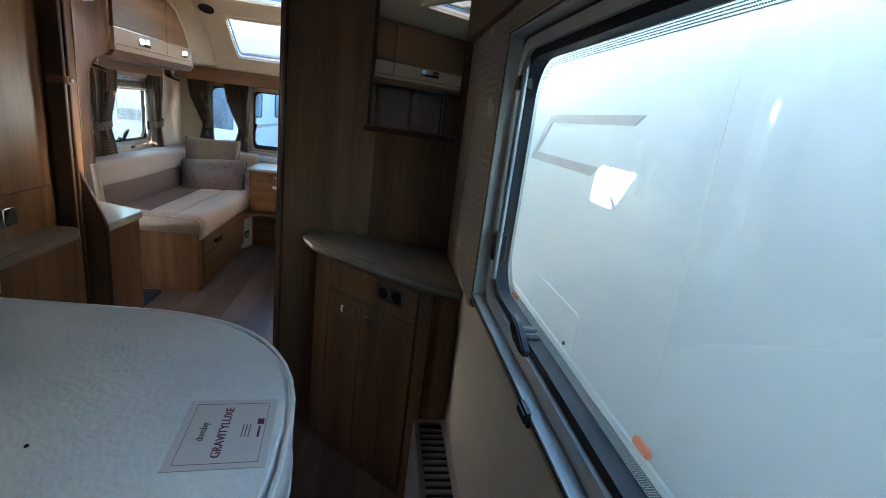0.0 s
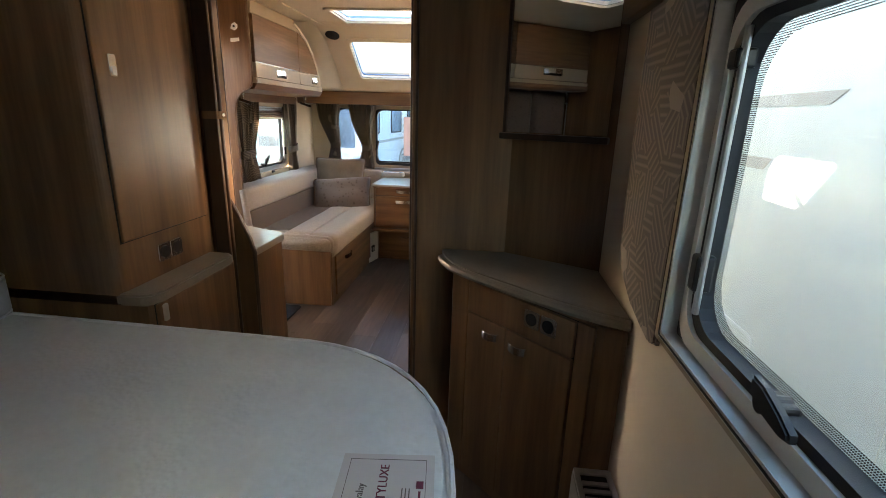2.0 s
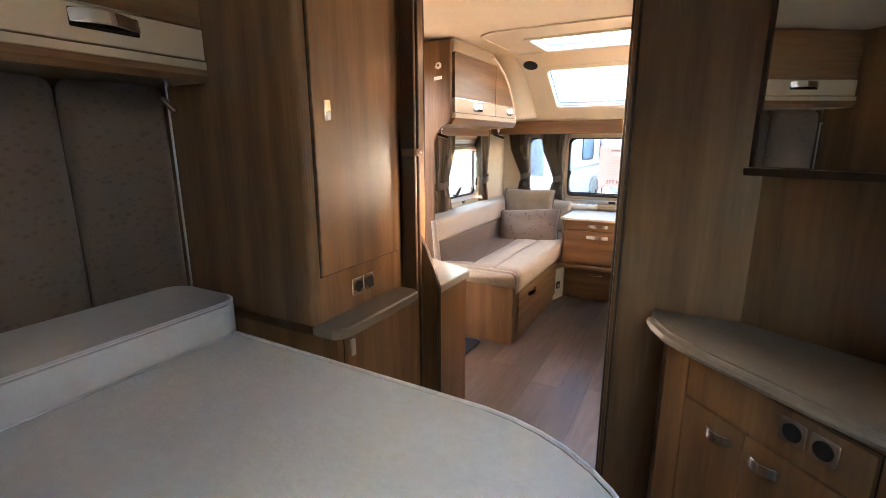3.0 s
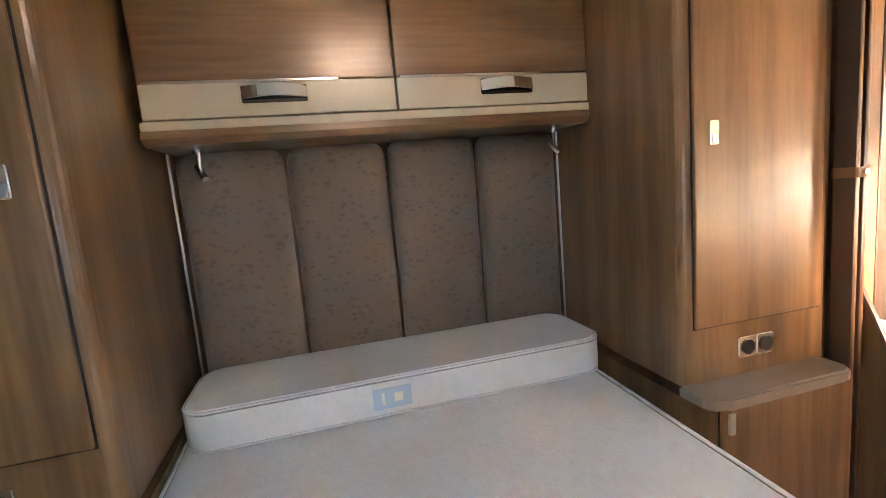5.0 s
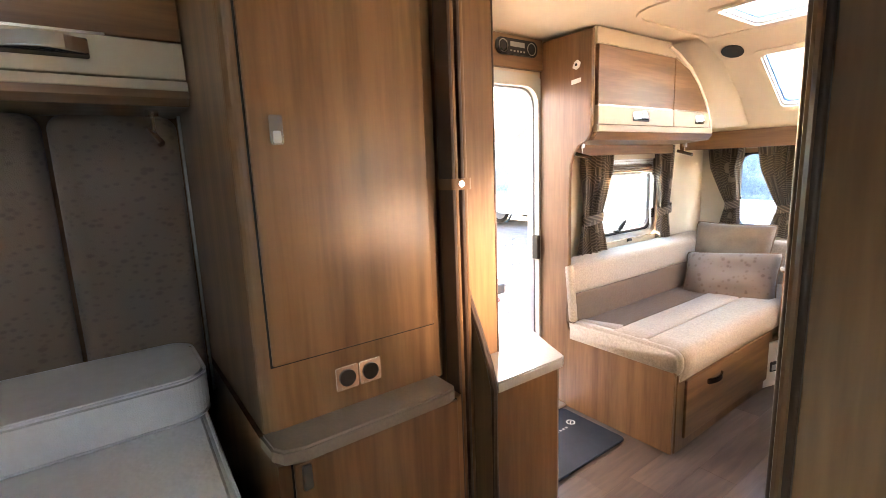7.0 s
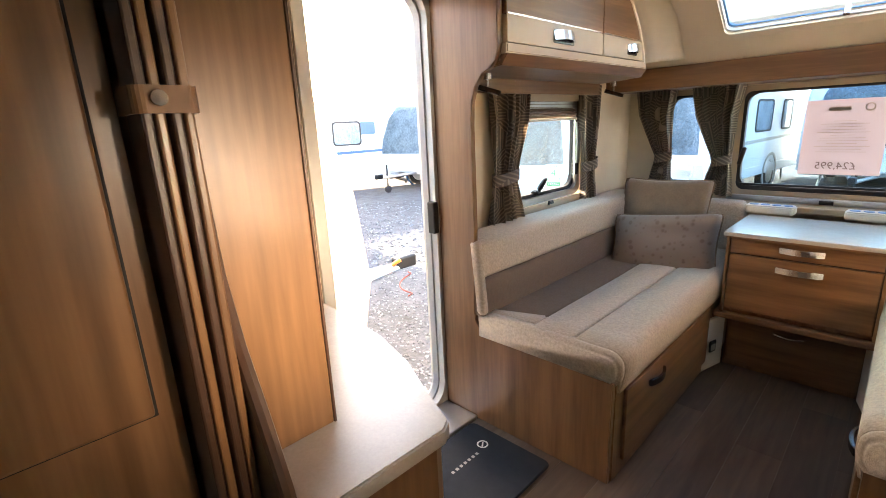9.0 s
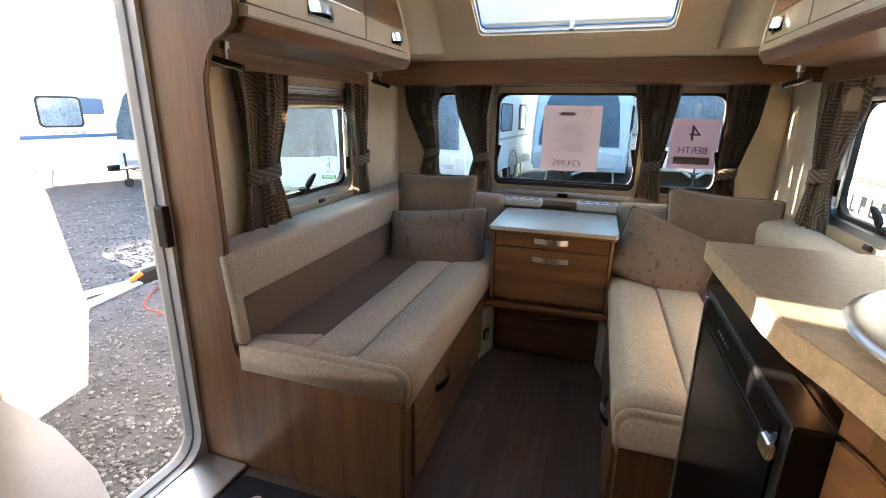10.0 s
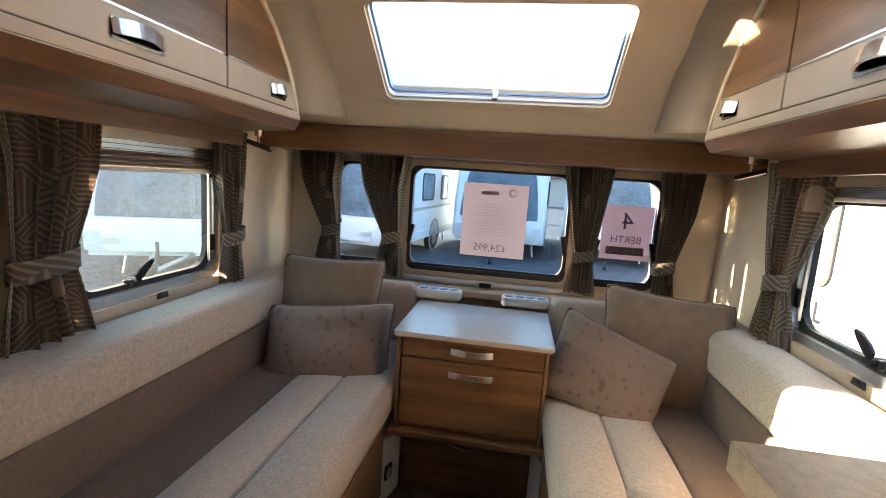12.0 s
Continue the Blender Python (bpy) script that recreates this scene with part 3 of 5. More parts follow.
    part("blind_catch", prism([(by - 0.024, z0 - 0.004), (by + 0.024, z0 - 0.004), (by + 0.018, z0 + 0.016), (by - 0.018, z0 + 0.016)], "x", x - s * 0.022, x - s * 0.036, 0.004), black_plastic, t)
    return t


side_window("window_1", -1, WIN_L, "side window with cream cassette and black catches", handles=(3.79,), stay_y=4.168, glazing=glass_mist)
side_window("window_2", 1, WIN_R, "side window with cream cassette and black catches", handles=(3.81, 3.5), stay_y=4.158)
# No kitchen window is in view; this one is added to let light in.
side_window("window_3", 1, WIN_K, "small unseen kitchen window, added to let light in", handles=(2.35,))
side_window("window_4", 1, WIN_B, "large bedroom window with black seal and catches", half=HALF_B, wide=0.018, handles=(0.715, -0.1), stay_y=0.965, glazing=glass_dew, lever=-168, catch_y=0.56)

# pleated blinds part way down behind the cassette
for s, (y0, y1, z0, z1) in ((-1, WIN_L), (1, WIN_R)):
    b = thing("blind", "brown pleated blind drawn down a hand's breadth", "blind", (s * HALF, y0, z1), "lounge blinds")
    rows = bmesh.new()
    for k in range(6):
        z = z1 - 0.004 - k * (0.015 if s < 0 else 0.006)
        prism([(s * (HALF + 0.002), z), (s * (HALF - 0.010), z - (0.007 if s < 0 else 0.003)), (s * (HALF + 0.002), z - (0.0145 if s < 0 else 0.0055))], "y", y0 + 0.014, y1 - 0.014, bm=rows)
    part("pleats", rows, blind_mat, b)
    zb = z1 - 0.004 - 6 * (0.015 if s < 0 else 0.006)
    part("bottom_rail", box(s * (HALF - 0.012), s * (HALF + 0.004), y0 + 0.013, y1 - 0.013, zb - 0.014, zb, 0.003), alu_white, b)

for k, (x0, x1, z0, z1) in enumerate(FW):
    t = thing("window_%d" % (5 + k), "front window with black seal and tinted glazing", "window", ((x0 + x1) / 2, FRONT, z0), kind="structure")
    part("frame", ring(rounded(x0 - 0.02, x1 + 0.02, z0 - 0.02, z1 + 0.02, 0.03), rounded(x0 + 0.01, x1 - 0.01, z0 + 0.01, z1 - 0.01, 0.04), "y", FRONT - 0.012, FRONT - 0.001), cream, t)
    part("seal", ring(rounded(x0 + 0.002, x1 - 0.002, z0 + 0.002, z1 - 0.002, 0.05), rounded(x0 + 0.026, x1 - 0.026, z0 + 0.034, z1 - 0.022, 0.06), "y", FRONT - 0.008, FRONT + 0.03), rubber, t)
    pane = part("pane", prism(rounded(x0 + 0.012, x1 - 0.012, z0 + 0.012, z1 - 0.012, 0.05), "y", FRONT + 0.031, FRONT + 0.037), glass_tint if k == 1 else glass, t)
    pane.visible_shadow = False
    part("stay_bar", box(x0 + 0.03, x1 - 0.03, FRONT - 0.02, FRONT - 0.009, z0 + 0.036, z0 + 0.05, 0.004), black_plastic, t)
    for hx in (x0 + 0.03, x1 - 0.03):
        part("catch", turned(box(-0.012, 0.012, -0.012, 0.012, -0.05, 0.05, 0.006), Matrix.Translation((hx, FRONT - 0.022, z0 + 0.20)) @ Matrix.Rotation(radians(12 if hx < (x0 + x1) / 2 else -12), 4, "Y")), black_plastic, t)

# ---- entrance door ----
y0, y1, z0, z1 = DOOR
d = thing("door_frame", "cream aluminium entrance door frame with a step sill", "door frame", (-HALF, y1, 0), kind="structure")
part("jamb", ring(rounded(y0 - 0.03, y1 + 0.012, z0 - 0.03, z1 + 0.04, [0.01, 0.01, 0.06, 0.06]), rounded(y0 + 0.012, y1 - 0.02, z0 + 0.022, z1 - 0.02, [0.09, 0.09, 0.09, 0.09]), "x", -HALF - 0.07, -HALF + 0.012), alu_white, d)
part("seal", ring(rounded(y0 + 0.012, y1 - 0.02, z0 + 0.022, z1 - 0.02, 0.09), rounded(y0 + 0.02, y1 - 0.028, z0 + 0.03, z1 - 0.028, 0.09), "x", -HALF - 0.05, -HALF - 0.02), grey_plastic, d)
part("sill", box(-HALF - 0.06, -HALF + 0.19, y0 + 0.10, y1 - 0.006, 0.0, 0.018, 0.006), alu, d, "ribbed aluminium step tread")
part("striker", box(-HALF - 0.02, -HALF + 0.018, y1 - 0.040, y1 - 0.012, 0.80, 0.93, 0.005), black_plastic, d, "black lock striker")

# ---- lounge: lockers, beam, sofas, chest ----
def handle(name, m, w, parent, mat=chrome):
    """A bowed chrome handle, along local x."""
    pts = [(-w / 2, 0)] + [(-w / 2 + w * i / 16, 0.010 + 0.016 * (1 - (i / 8 - 1) ** 2)) for i in range(17)] + [(w / 2, 0)]
    pts += [(w * 0.40 - w * 0.8 * i / 10, 0.004 + 0.012 * (1 - (i / 5 - 1) ** 2)) for i in range(11)]
    return part(name, turned(prism(pts, "z", -0.013, 0.013, 0.002), m @ Matrix.Rotation(radians(90), 4, "X")), mat, parent, "bowed chrome handle")


def recess_handle(m, w, parent):
    """A bright bowed handle over a dark recessed plate, along local x."""
    h = part("handle", turned(prism(rounded(-w / 2, w / 2, -0.025, 0.021, 0.005), "z", 0.0005, 0.004, 0.001), m), gunmetal, parent, "dark recessed handle plate")
    pts = [(-w * 0.5 + w * i / 12, 0.006 + 0.024 * (1 - (i / 6 - 1) ** 2)) for i in range(13)] + [(w * 0.42 - w * 0.84 * i / 10, 0.0045 + 0.019 * (1 - (i / 5 - 1) ** 2)) for i in range(11)]
    part("bow", turned(prism(pts, "z", -0.017, 0.017, 0.0015), m @ Matrix.Rotation(radians(-12), 4, "X") @ Matrix.Rotation(radians(90), 4, "X")), chrome, h, "bowed chrome grip")
    return h


def lounge_locker(s):
    """The run of overhead lockers on one side; its nose follows the ceiling's curve."""
    t = thing("overhead_locker", "walnut overhead locker with cream strip and chrome handles", "locker", (s * 0.9, 3.6, 1.39), "lounge lockers")
    xf = s * 0.745
    nose = [(4.215, 1.455), (4.19, 1.53), (4.13, 1.63), (4.04, 1.73), (3.93, 1.81), (3.80, 1.87)]
    y_back = 3.075 if s < 0 else 2.99
    a, b = min(xf + s * 0.018, s * (HALF - 0.004)), max(xf + s * 0.018, s * (HALF - 0.004))
    part("carcass", prism([(y_back, 1.43)] + [(4.2, 1.43)] + nose + [(y_back, 1.87)], "x", a, b), cream, t)

    def face(name, outline, w0, w1, mat, label=""):
        return part(name, prism(outline, "x", xf - s * w1, xf - s * w0, 0.0015), mat, t, label)

    split = 3.765
    f1 = face("door", [(y_back + 0.01, 1.575), (split - 0.003, 1.575), (split - 0.003, 1.845), (y_back + 0.01, 1.845)], -0.018, 0.004, wood_y, "walnut lift-up door")
    face("door", [(split + 0.003, 1.575), (4.155, 1.575), (4.12, 1.63), (4.03, 1.725), (3.92, 1.80), (split + 0.003, 1.845)], -0.018, 0.004, wood_y, "walnut curved end door")
    for k, (ya, yb) in enumerate(((y_back + 0.01, split - 0.003), (split + 0.003, 4.165))):
        st = face("strip", [(ya, 1.487), (yb + (0.02 if k else 0), 1.487), (yb, 1.572), (ya, 1.572)], -0.018, 0.006, cream, "cream lower strip of the door")
        face("chrome_trim", [(ya, 1.5725), (yb - (0.03 if k else 0.02), 1.5725), (yb - (0.03 if k else 0.02), 1.578), (ya, 1.578)], -0.01, 0.009, chrome)
    m = lambda y: axes((xf - s * 0.006, y, 1.53), (0, -s, 0), (0, 0, 1))
    recess_handle(m(3.44), 0.15, t)
    recess_handle(m(4.055), 0.10, t)
    part("bottom_rail", prism([(y_back, 1.452), (4.215, 1.452), (4.205, 1.483), (y_back, 1.483)], "x", xf - s * 0.012, xf + s * 0.018, 0.004), cream, t)
    part("soffit", prism([(s * 0.735, 1.45), (s * 0.76, 1.415), (s * 0.90, 1.405), (s * (HALF - 0.003), 1.40), (s * (HALF - 0.003), 1.43), (s * 0.80, 1.45)], "y", y_back, 4.23, 0.003), wood_y, t, "walnut underside rail")
    part("pelmet", box(min(s * 0.985, s * 1.005), max(s * 0.985, s * 1.005), y_back + 0.005, 4.24, 1.345, 1.405, 0.003), wood_y, t, "walnut curtain pelmet")
    part("cornice", prism([(y_back, 1.85), (3.80, 1.85), (3.72, 1.925), (y_back, 1.925)], "x", xf - s * 0.0, xf + s * 0.02, 0.003), cream, t, "cream cornice above the doors")
    # cream cove moulding round the nose
    part("nose_trim", tube([(xf + s * 0.0, y, z) for y, z in nose] + [(xf, 3.70, 1.90)], 0.012), ceil_mat, t)
    return t


lounge_locker(-1)
lounge_locker(1)
# cove that fills between each locker's nose and the sloping ceiling
for s in (-1, 1):
    nose = [(4.205, 1.478), (4.19, 1.53), (4.13, 1.63), (4.04, 1.73), (3.93, 1.81), (3.80, 1.87), (3.70, 1.905)]
    solid("trim_cove", grid(lambda u, v: (s * (0.745 - 0.12 * v ** 0.6), (lambda p: p[0] + 0.24 * v * (1 - 0.75 * u))(((1 - (u * 6 - int(min(u * 6, 5.999)))) * nose[int(min(u * 6, 5.999))][0] + (u * 6 - int(min(u * 6, 5.999))) * nose[min(int(min(u * 6, 5.999)) + 1, 6)][0],)),
        ((1 - (u * 6 - int(min(u * 6, 5.999)))) * nose[int(min(u * 6, 5.999))][1] + (u * 6 - int(min(u * 6, 5.999))) * nose[min(int(min(u * 6, 5.999)) + 1, 6)][1]) + 0.02 * v), 24, 8, thick=0.004), ceil_mat, "cream curved cove beside the sunroof", "trim", kind="structure")

beam = thing("front_shelf", "long walnut shelf across the front above the windows", "shelf", (0, 4.6, 1.37))
part("board", box(-HALF + 0.003, HALF - 0.003, 4.50, 4.525, 1.362, 1.475, 0.004), wood_x, beam)
part("underside", box(-HALF + 0.003, HALF - 0.003, 4.526, FRONT - 0.003, 1.365, 1.385), wood_x, beam)

# end board between door and sofa
pts = [(-1.076, 0.0), (-0.31, 0.0), (-0.305, 0.385)] + [(-0.330 - 0.03 * k / 3, 0.400 + 0.006 * k) for k in range(4)] + [(-0.84, 0.425), (-0.872, 0.435), (-0.886, 0.455), (-0.892, 0.50)]
pts += [(-0.880, 0.85), (-0.882, 1.22), (-0.878, 1.30), (-0.858, 1.355), (-0.825, 1.395), (-0.79, 1.41), (-0.768, 1.43), (-0.757, 1.46), (-0.757, 1.915), (-1.076, 1.915)]
endb = thing("end_board", "tall curved walnut end board beside the entrance", "panel", (-0.8, 3.06, 0))
part("board", prism(pts, "y", 3.052, 3.074, 0.003), wood_z, endb)
part("socket_plate", prism([(-0.862, 1.755), (-0.852, 1.780), (-0.834, 1.788), (-0.818, 1.775), (-0.822, 1.755), (-0.842, 1.745)], "y", 3.046, 3.052), white_plastic, endb, "white aerial plate")
part("plate_hole", rod((-0.840, 3.0455, 1.767), (-0.840, 3.047, 1.767), 0.007), black_plastic, endb)
part("switch_label", prism([(-0.868, 1.680), (-0.815, 1.686), (-0.815, 1.705), (-0.868, 1.700)], "y", 3.0465, 3.052), white_plastic, endb, "white sticker")

# panel above the door with the control unit
ctl = thing("door_head_panel", "walnut panel above the door with a black control unit", "panel", (-1.06, 2.8, 1.77))
part("board", box(-HALF + 0.002, -HALF + 0.03, 2.30, 3.05, 1.775, 1.925, 0.003), wood_y, ctl)
cu = part("control_unit", prism(rounded(2.72, 3.00, 1.83, 1.905, 0.034), "x", -HALF + 0.030, -HALF + 0.042, 0.003), black_plastic, ctl, "black control panel with two dials")
for cy in (2.765, 2.955):
    part("dial", ring(rounded(cy - 0.03, cy + 0.03, 1.837, 1.897, 0.0299), rounded(cy - 0.026, cy + 0.026, 1.841, 1.893, 0.0259), "x", -HALF + 0.042, -HALF + 0.0435), grey_plastic, cu)
for k in range(5):
    part("button", box(-HALF + 0.042, -HALF + 0.044, 2.81 + 0.022 * k, 2.82 + 0.022 * k, 1.845, 1.852), grey_plastic, cu)
part("display", box(-HALF + 0.042, -HALF + 0.0435, 2.81, 2.905, 1.868, 1.89), grey_plastic, cu)


def soft_box(x0, x1, y0, y1, z0, z1, r, sag=0.0):
    bm = box(x0, x1, y0, y1, z0, z1, r, 4)
    if sag:
        bmesh.ops.subdivide_edges(bm, edges=[e for e in bm.edges if e.calc_length() > 0.25], cuts=10, use_grid_fill=True)
        for v in bm.verts:
            v.co.z += sag * noise.noise(v.co * 4.0)
    return bm


def sofa(s):
    """A side settee: wooden locker base, seat in channels, backrest in two tones."""
    t = thing("sofa", "oatmeal fabric settee with taupe lower back on a walnut drawer base" , "sofa", (s * 0.65, 3.8, 0), "lounge sofas")
    y0 = 3.078 if s < 0 else 3.095
    X = lambda a, b: (min(s * a, s * b), max(s * a, s * b))
    part("base", box(*X(0.305, HALF - 0.004), y0, 4.62, 0.0, 0.375), wood_z, t)
    dr = part("drawer_front", box(*X(0.292, 0.305), y0 + 0.06, 4.06, 0.055, 0.335, 0.004), wood_y, t, "walnut drawer front")
    handle("handle", axes((s * 0.292, 3.40, 0.275), (0, -s, 0), (0, 0, 1)), 0.14, dr, gunmetal)
    def seat(name, outline, a, b, bevel):
        bm = prism([(s * x, z) for x, z in outline], "y", a, b, bevel, seg=3)
        bmesh.ops.subdivide_edges(bm, edges=[e for e in bm.edges if e.calc_length() > 0.8], cuts=14, use_grid_fill=True)
        for v in bm.verts:
            v.co.z += 0.003 * noise.noise(v.co * 4.0)
        return part(name, bm, sofa_light, t, smooth=True)

    nose = [(0.334 - 0.052 * math.cos(a * 0.2618), 0.441 + 0.052 * math.sin(a * 0.2618)) for a in range(1, 7)]
    roll = [(0.3065, 0.340), (0.297, 0.345), (0.286, 0.385), (0.282, 0.425)] + nose
    seat("seat_roll", roll + [(0.40, 0.495), (0.462, 0.4935), (0.4725, 0.486), (0.4735, 0.377), (0.3065, 0.377)], y0 + 0.004, 4.62, 0.006)
    seat("seat_channel", [(0.4738, 0.377), (0.4745, 0.486), (0.485, 0.4932), (0.56, 0.4952), (0.632, 0.493), (0.643, 0.485), (0.645, 0.377)], y0 + 0.002, 4.62, 0.006)
    seat("seat_end_boxing", [(0.305, 0.377), (0.289, 0.400), (0.285, 0.425)] + [(x + 0.003, z - 0.002) for x, z in nose] + [(0.60, 0.4925), (0.885, 0.4905), (0.885, 0.377)], y0 - 0.028, y0 + 0.040, 0.016)
    part("seat_back_strip", soft_box(*X(0.640, 0.90), y0 + 0.0, 4.62, 0.385, 0.485, 0.02, 0.005), sofa_dark, t, "taupe back strip of the seat", smooth=True)
    part("seat_corner", prism([(s * 0.6445, y0 + 0.01), (s * 0.885, y0 + 0.01), (s * 0.885, y0 + 0.045), (s * 0.6445, y0 + 0.13)], "z", 0.384, 0.4915, 0.008, seg=3), sofa_light, t, smooth=True)
    for zz, a, b, mat, lab in ((0.47, 0.475, 0.632, sofa_dark, "taupe lower band"), (0.625, 0.62, 0.785, sofa_light, "oatmeal upper band")):
        bm = soft_box(0.0, 0.13, y0 - 0.022, 4.66, a, b, 0.035 if mat is sofa_light else 0.015, 0.004)
        for v in bm.verts:
            lean = (v.co.z - 0.48) * 0.10
            v.co.x = s * (0.842 + lean + v.co.x * 1.5)
        part("backrest_band", bm, mat, t, lab, smooth=True)
    bm = soft_box(0.0, 0.040, y0 - 0.030, y0 + 0.012, 0.484, 0.788, 0.016)
    for v in bm.verts:
        v.co.x = s * (0.840 + (v.co.z - 0.48) * 0.10 + v.co.x)
    part("backrest_end", bm, sofa_light, t, "oatmeal end panel of the backrest", smooth=True)
    # front return of the backrest
    part("front_back_cushion", soft_box(*X(0.31, 1.0), 4.56, 4.69, 0.475, 0.765, 0.045, 0.004), sofa_light, t, smooth=True)
    return t


sofa(-1)
sofa(1)

chest = thing("chest_of_drawers", "walnut front chest with pale top and bowed chrome handles", "chest", (0, 4.35, 0))
part("body", box(-0.268, 0.285, 4.121, 4.56, 0.315, 0.675, 0.003), wood_z, chest)
# Dark sheet behind the drawer fronts, painting the shade in their gaps.
part("shadow_gap", box(-0.256, 0.273, 4.1172, 4.1208, 0.334, 0.674), wood_dark, chest)
for sx in (-0.268, 0.273):
    part("stile", box(sx, sx + 0.012, 4.100, 4.1205, 0.316, 0.675, 0.002), wood_z, chest)
part("top", prism(rounded(-0.285, 0.302, 4.082, 4.565, [0.02, 0.02, 0.004, 0.004]), "z", 0.685, 0.703, 0.003), worktop_pale, chest, "pale laminate top")
part("top_edge", prism(rounded(-0.278, 0.295, 4.088, 4.56, [0.02, 0.02, 0.004, 0.004]), "z", 0.676, 0.685), wood_x, chest)
d1 = part("drawer_front", box(-0.252, 0.269, 4.103, 4.117, 0.606, 0.672, 0.003), wood_x, chest)
d2 = part("flap_front", box(-0.252, 0.269, 4.103, 4.117, 0.338, 0.600, 0.003), wood_x, chest)
handle("handle", axes((0.010, 4.103, 0.645), (1, 0, 0), (0, 0, 1)), 0.155, d1)
handle("handle", axes((0.010, 4.103, 0.556), (1, 0, 0), (0, 0, 1)), 0.165, d2)
part("shelf_edge", box(-0.29, 0.305, 4.085, 4.56, 0.288, 0.315, 0.006), wood_x, chest)
part("plinth", box(-0.255, 0.27, 4.215, 4.56, 0.0, 0.288, 0.002), wood_z, chest)
d3 = part("lower_door", box(-0.245, 0.26, 4.206, 4.215, 0.02, 0.275, 0.003), wood_x, chest)
part("handle", tube([(-0.06, 4.206, 0.222), (-0.055, 4.194, 0.220), (0.0, 4.190, 0.212), (0.055, 4.194, 0.220), (0.06, 4.206, 0.222)], 0.004), chrome, d3, "thin bowed handle")
for s in (-1, 1):
    c = thing("corner_plinth", "white angled corner plinth" + (" with a dark heating vent" if s < 0 else " beside the chest"), "plinth", (s * 0.28, 4.12, 0))
    part("panel", prism([(s * 0.304, 4.05), (s * 0.318, 4.06), (s * 0.276, 4.215), (s * 0.262, 4.205)], "z", 0.0, 0.262), white_plastic, c)
    if s < 0:
        m = axes((-0.286, 4.115, 0.12), (0.042, 0.155, 0), (0, 0, 1))
        part("socket", turned(prism(rounded(-0.026, 0.026, -0.03, 0.03, 0.008), "z", 0.001, 0.008, 0.002), m), black_plastic, c)
        part("socket_face", turned(prism(rounded(-0.017, 0.017, -0.02, 0.012, 0.005), "z", 0.008, 0.010), m), grey_plastic, c)

ledge = thing("window_ledge", "cream ledge below the front windows", "ledge", (0, 4.75, 0.70))
part("board", box(-1.0, 1.0, 4.70, FRONT - 0.013, 0.70, 0.735, 0.006), cream, ledge)
part("rail", box(-0.46, 0.42, 4.80, 4.835, 0.745, 0.765, 0.004, bm=box(-0.46, 0.42, 4.815, 4.83, 0.735, 0.75)), alu, ledge, "aluminium rail")
part("rail_catch", box(-0.03, 0.03, 4.785, 4.80, 0.74, 0.762, 0.003), black_plastic, ledge)
for cx in (-0.21, 0.20):
    c = thing("cup_holder", "white tray with blue drinks holders", "cup holder", (cx, 4.64, 0.70), "cup holders")
    part("tray", prism(rounded(cx - 0.11, cx + 0.11, 4.595, 4.69, 0.02), "z", 0.705, 0.745, 0.006), white_plastic, c)
    for k in range(4):
        part("cup", rod((cx - 0.075 + 0.05 * k, 4.645, 0.744), (cx - 0.075 + 0.05 * k, 4.645, 0.7475), 0.020, 16), blue_cup, c)


# scatter cushions
def cushion(name, label, w, h, d, m, mat, piping=None):
    bm = bmesh.new()
    n = 18
    for side in (1, -1):
        vs = [[None] * (n + 1) for _ in range(n + 1)]
        for i in range(n + 1):
            for j in range(n + 1):
                u, v = 2 * i / n - 1, 2 * j / n - 1
                bulge = ((1 - u ** 2) * (1 - v ** 2)) ** 0.31
                pull = 1 - 0.085 * (1 - abs(u) ** 2.0) * (abs(v) ** 4) - 0.0
                pull2 = 1 - 0.085 * (1 - abs(v) ** 2.0) * (abs(u) ** 4)
                wr = (0.020 * noise.noise(Vector((u * 1.9, v * 1.9, side + w * 9))) + 0.006 * noise.noise(Vector((u * 6, v * 6, side * 3 + h * 20)))) * bulge
                cr = 1 - 0.05 * abs(u * v) ** 7
                vs[i][j] = bm.verts.new((u * w / 2 * pull2 * cr, v * h / 2 * pull * cr, side * (d / 2 * bulge + 0.002) + wr))
        for i in range(n):
            for j in range(n):
                f = bm.faces.new((vs[i][j], vs[i + 1][j], vs[i + 1][j + 1], vs[i][j + 1]))
    bmesh.ops.remove_doubles(bm, verts=bm.verts, dist=0.0045)
    bmesh.ops.recalc_face_normals(bm, faces=bm.faces)
    t = thing(name, label, "cushion", m.translation, "scatter cushions")
    part("cover", turned(bm, m), mat, t, smooth=True)
    if piping:
        line = []
        for k in range(64):
            a = k / 64 * 4
            e, f = int(a), a - int(a)
            u, v = ((2 * f - 1, -1), (1, 2 * f - 1), (1 - 2 * f, 1), (-1, 1 - 2 * f))[e]
            p1 = 1 - 0.085 * (1 - abs(v) ** 2) * abs(u) ** 4
            p2 = 1 - 0.085 * (1 - abs(u) ** 2) * abs(v) ** 4
            cr = 1 - 0.05 * abs(u * v) ** 7
            line.append(m @ Vector((u * w / 2 * p1 * cr, v * h / 2 * p2 * cr, 0)))
        part("piping", tube(line, 0.005, 6, closed=True), piping, t, "tan piping")
    return t


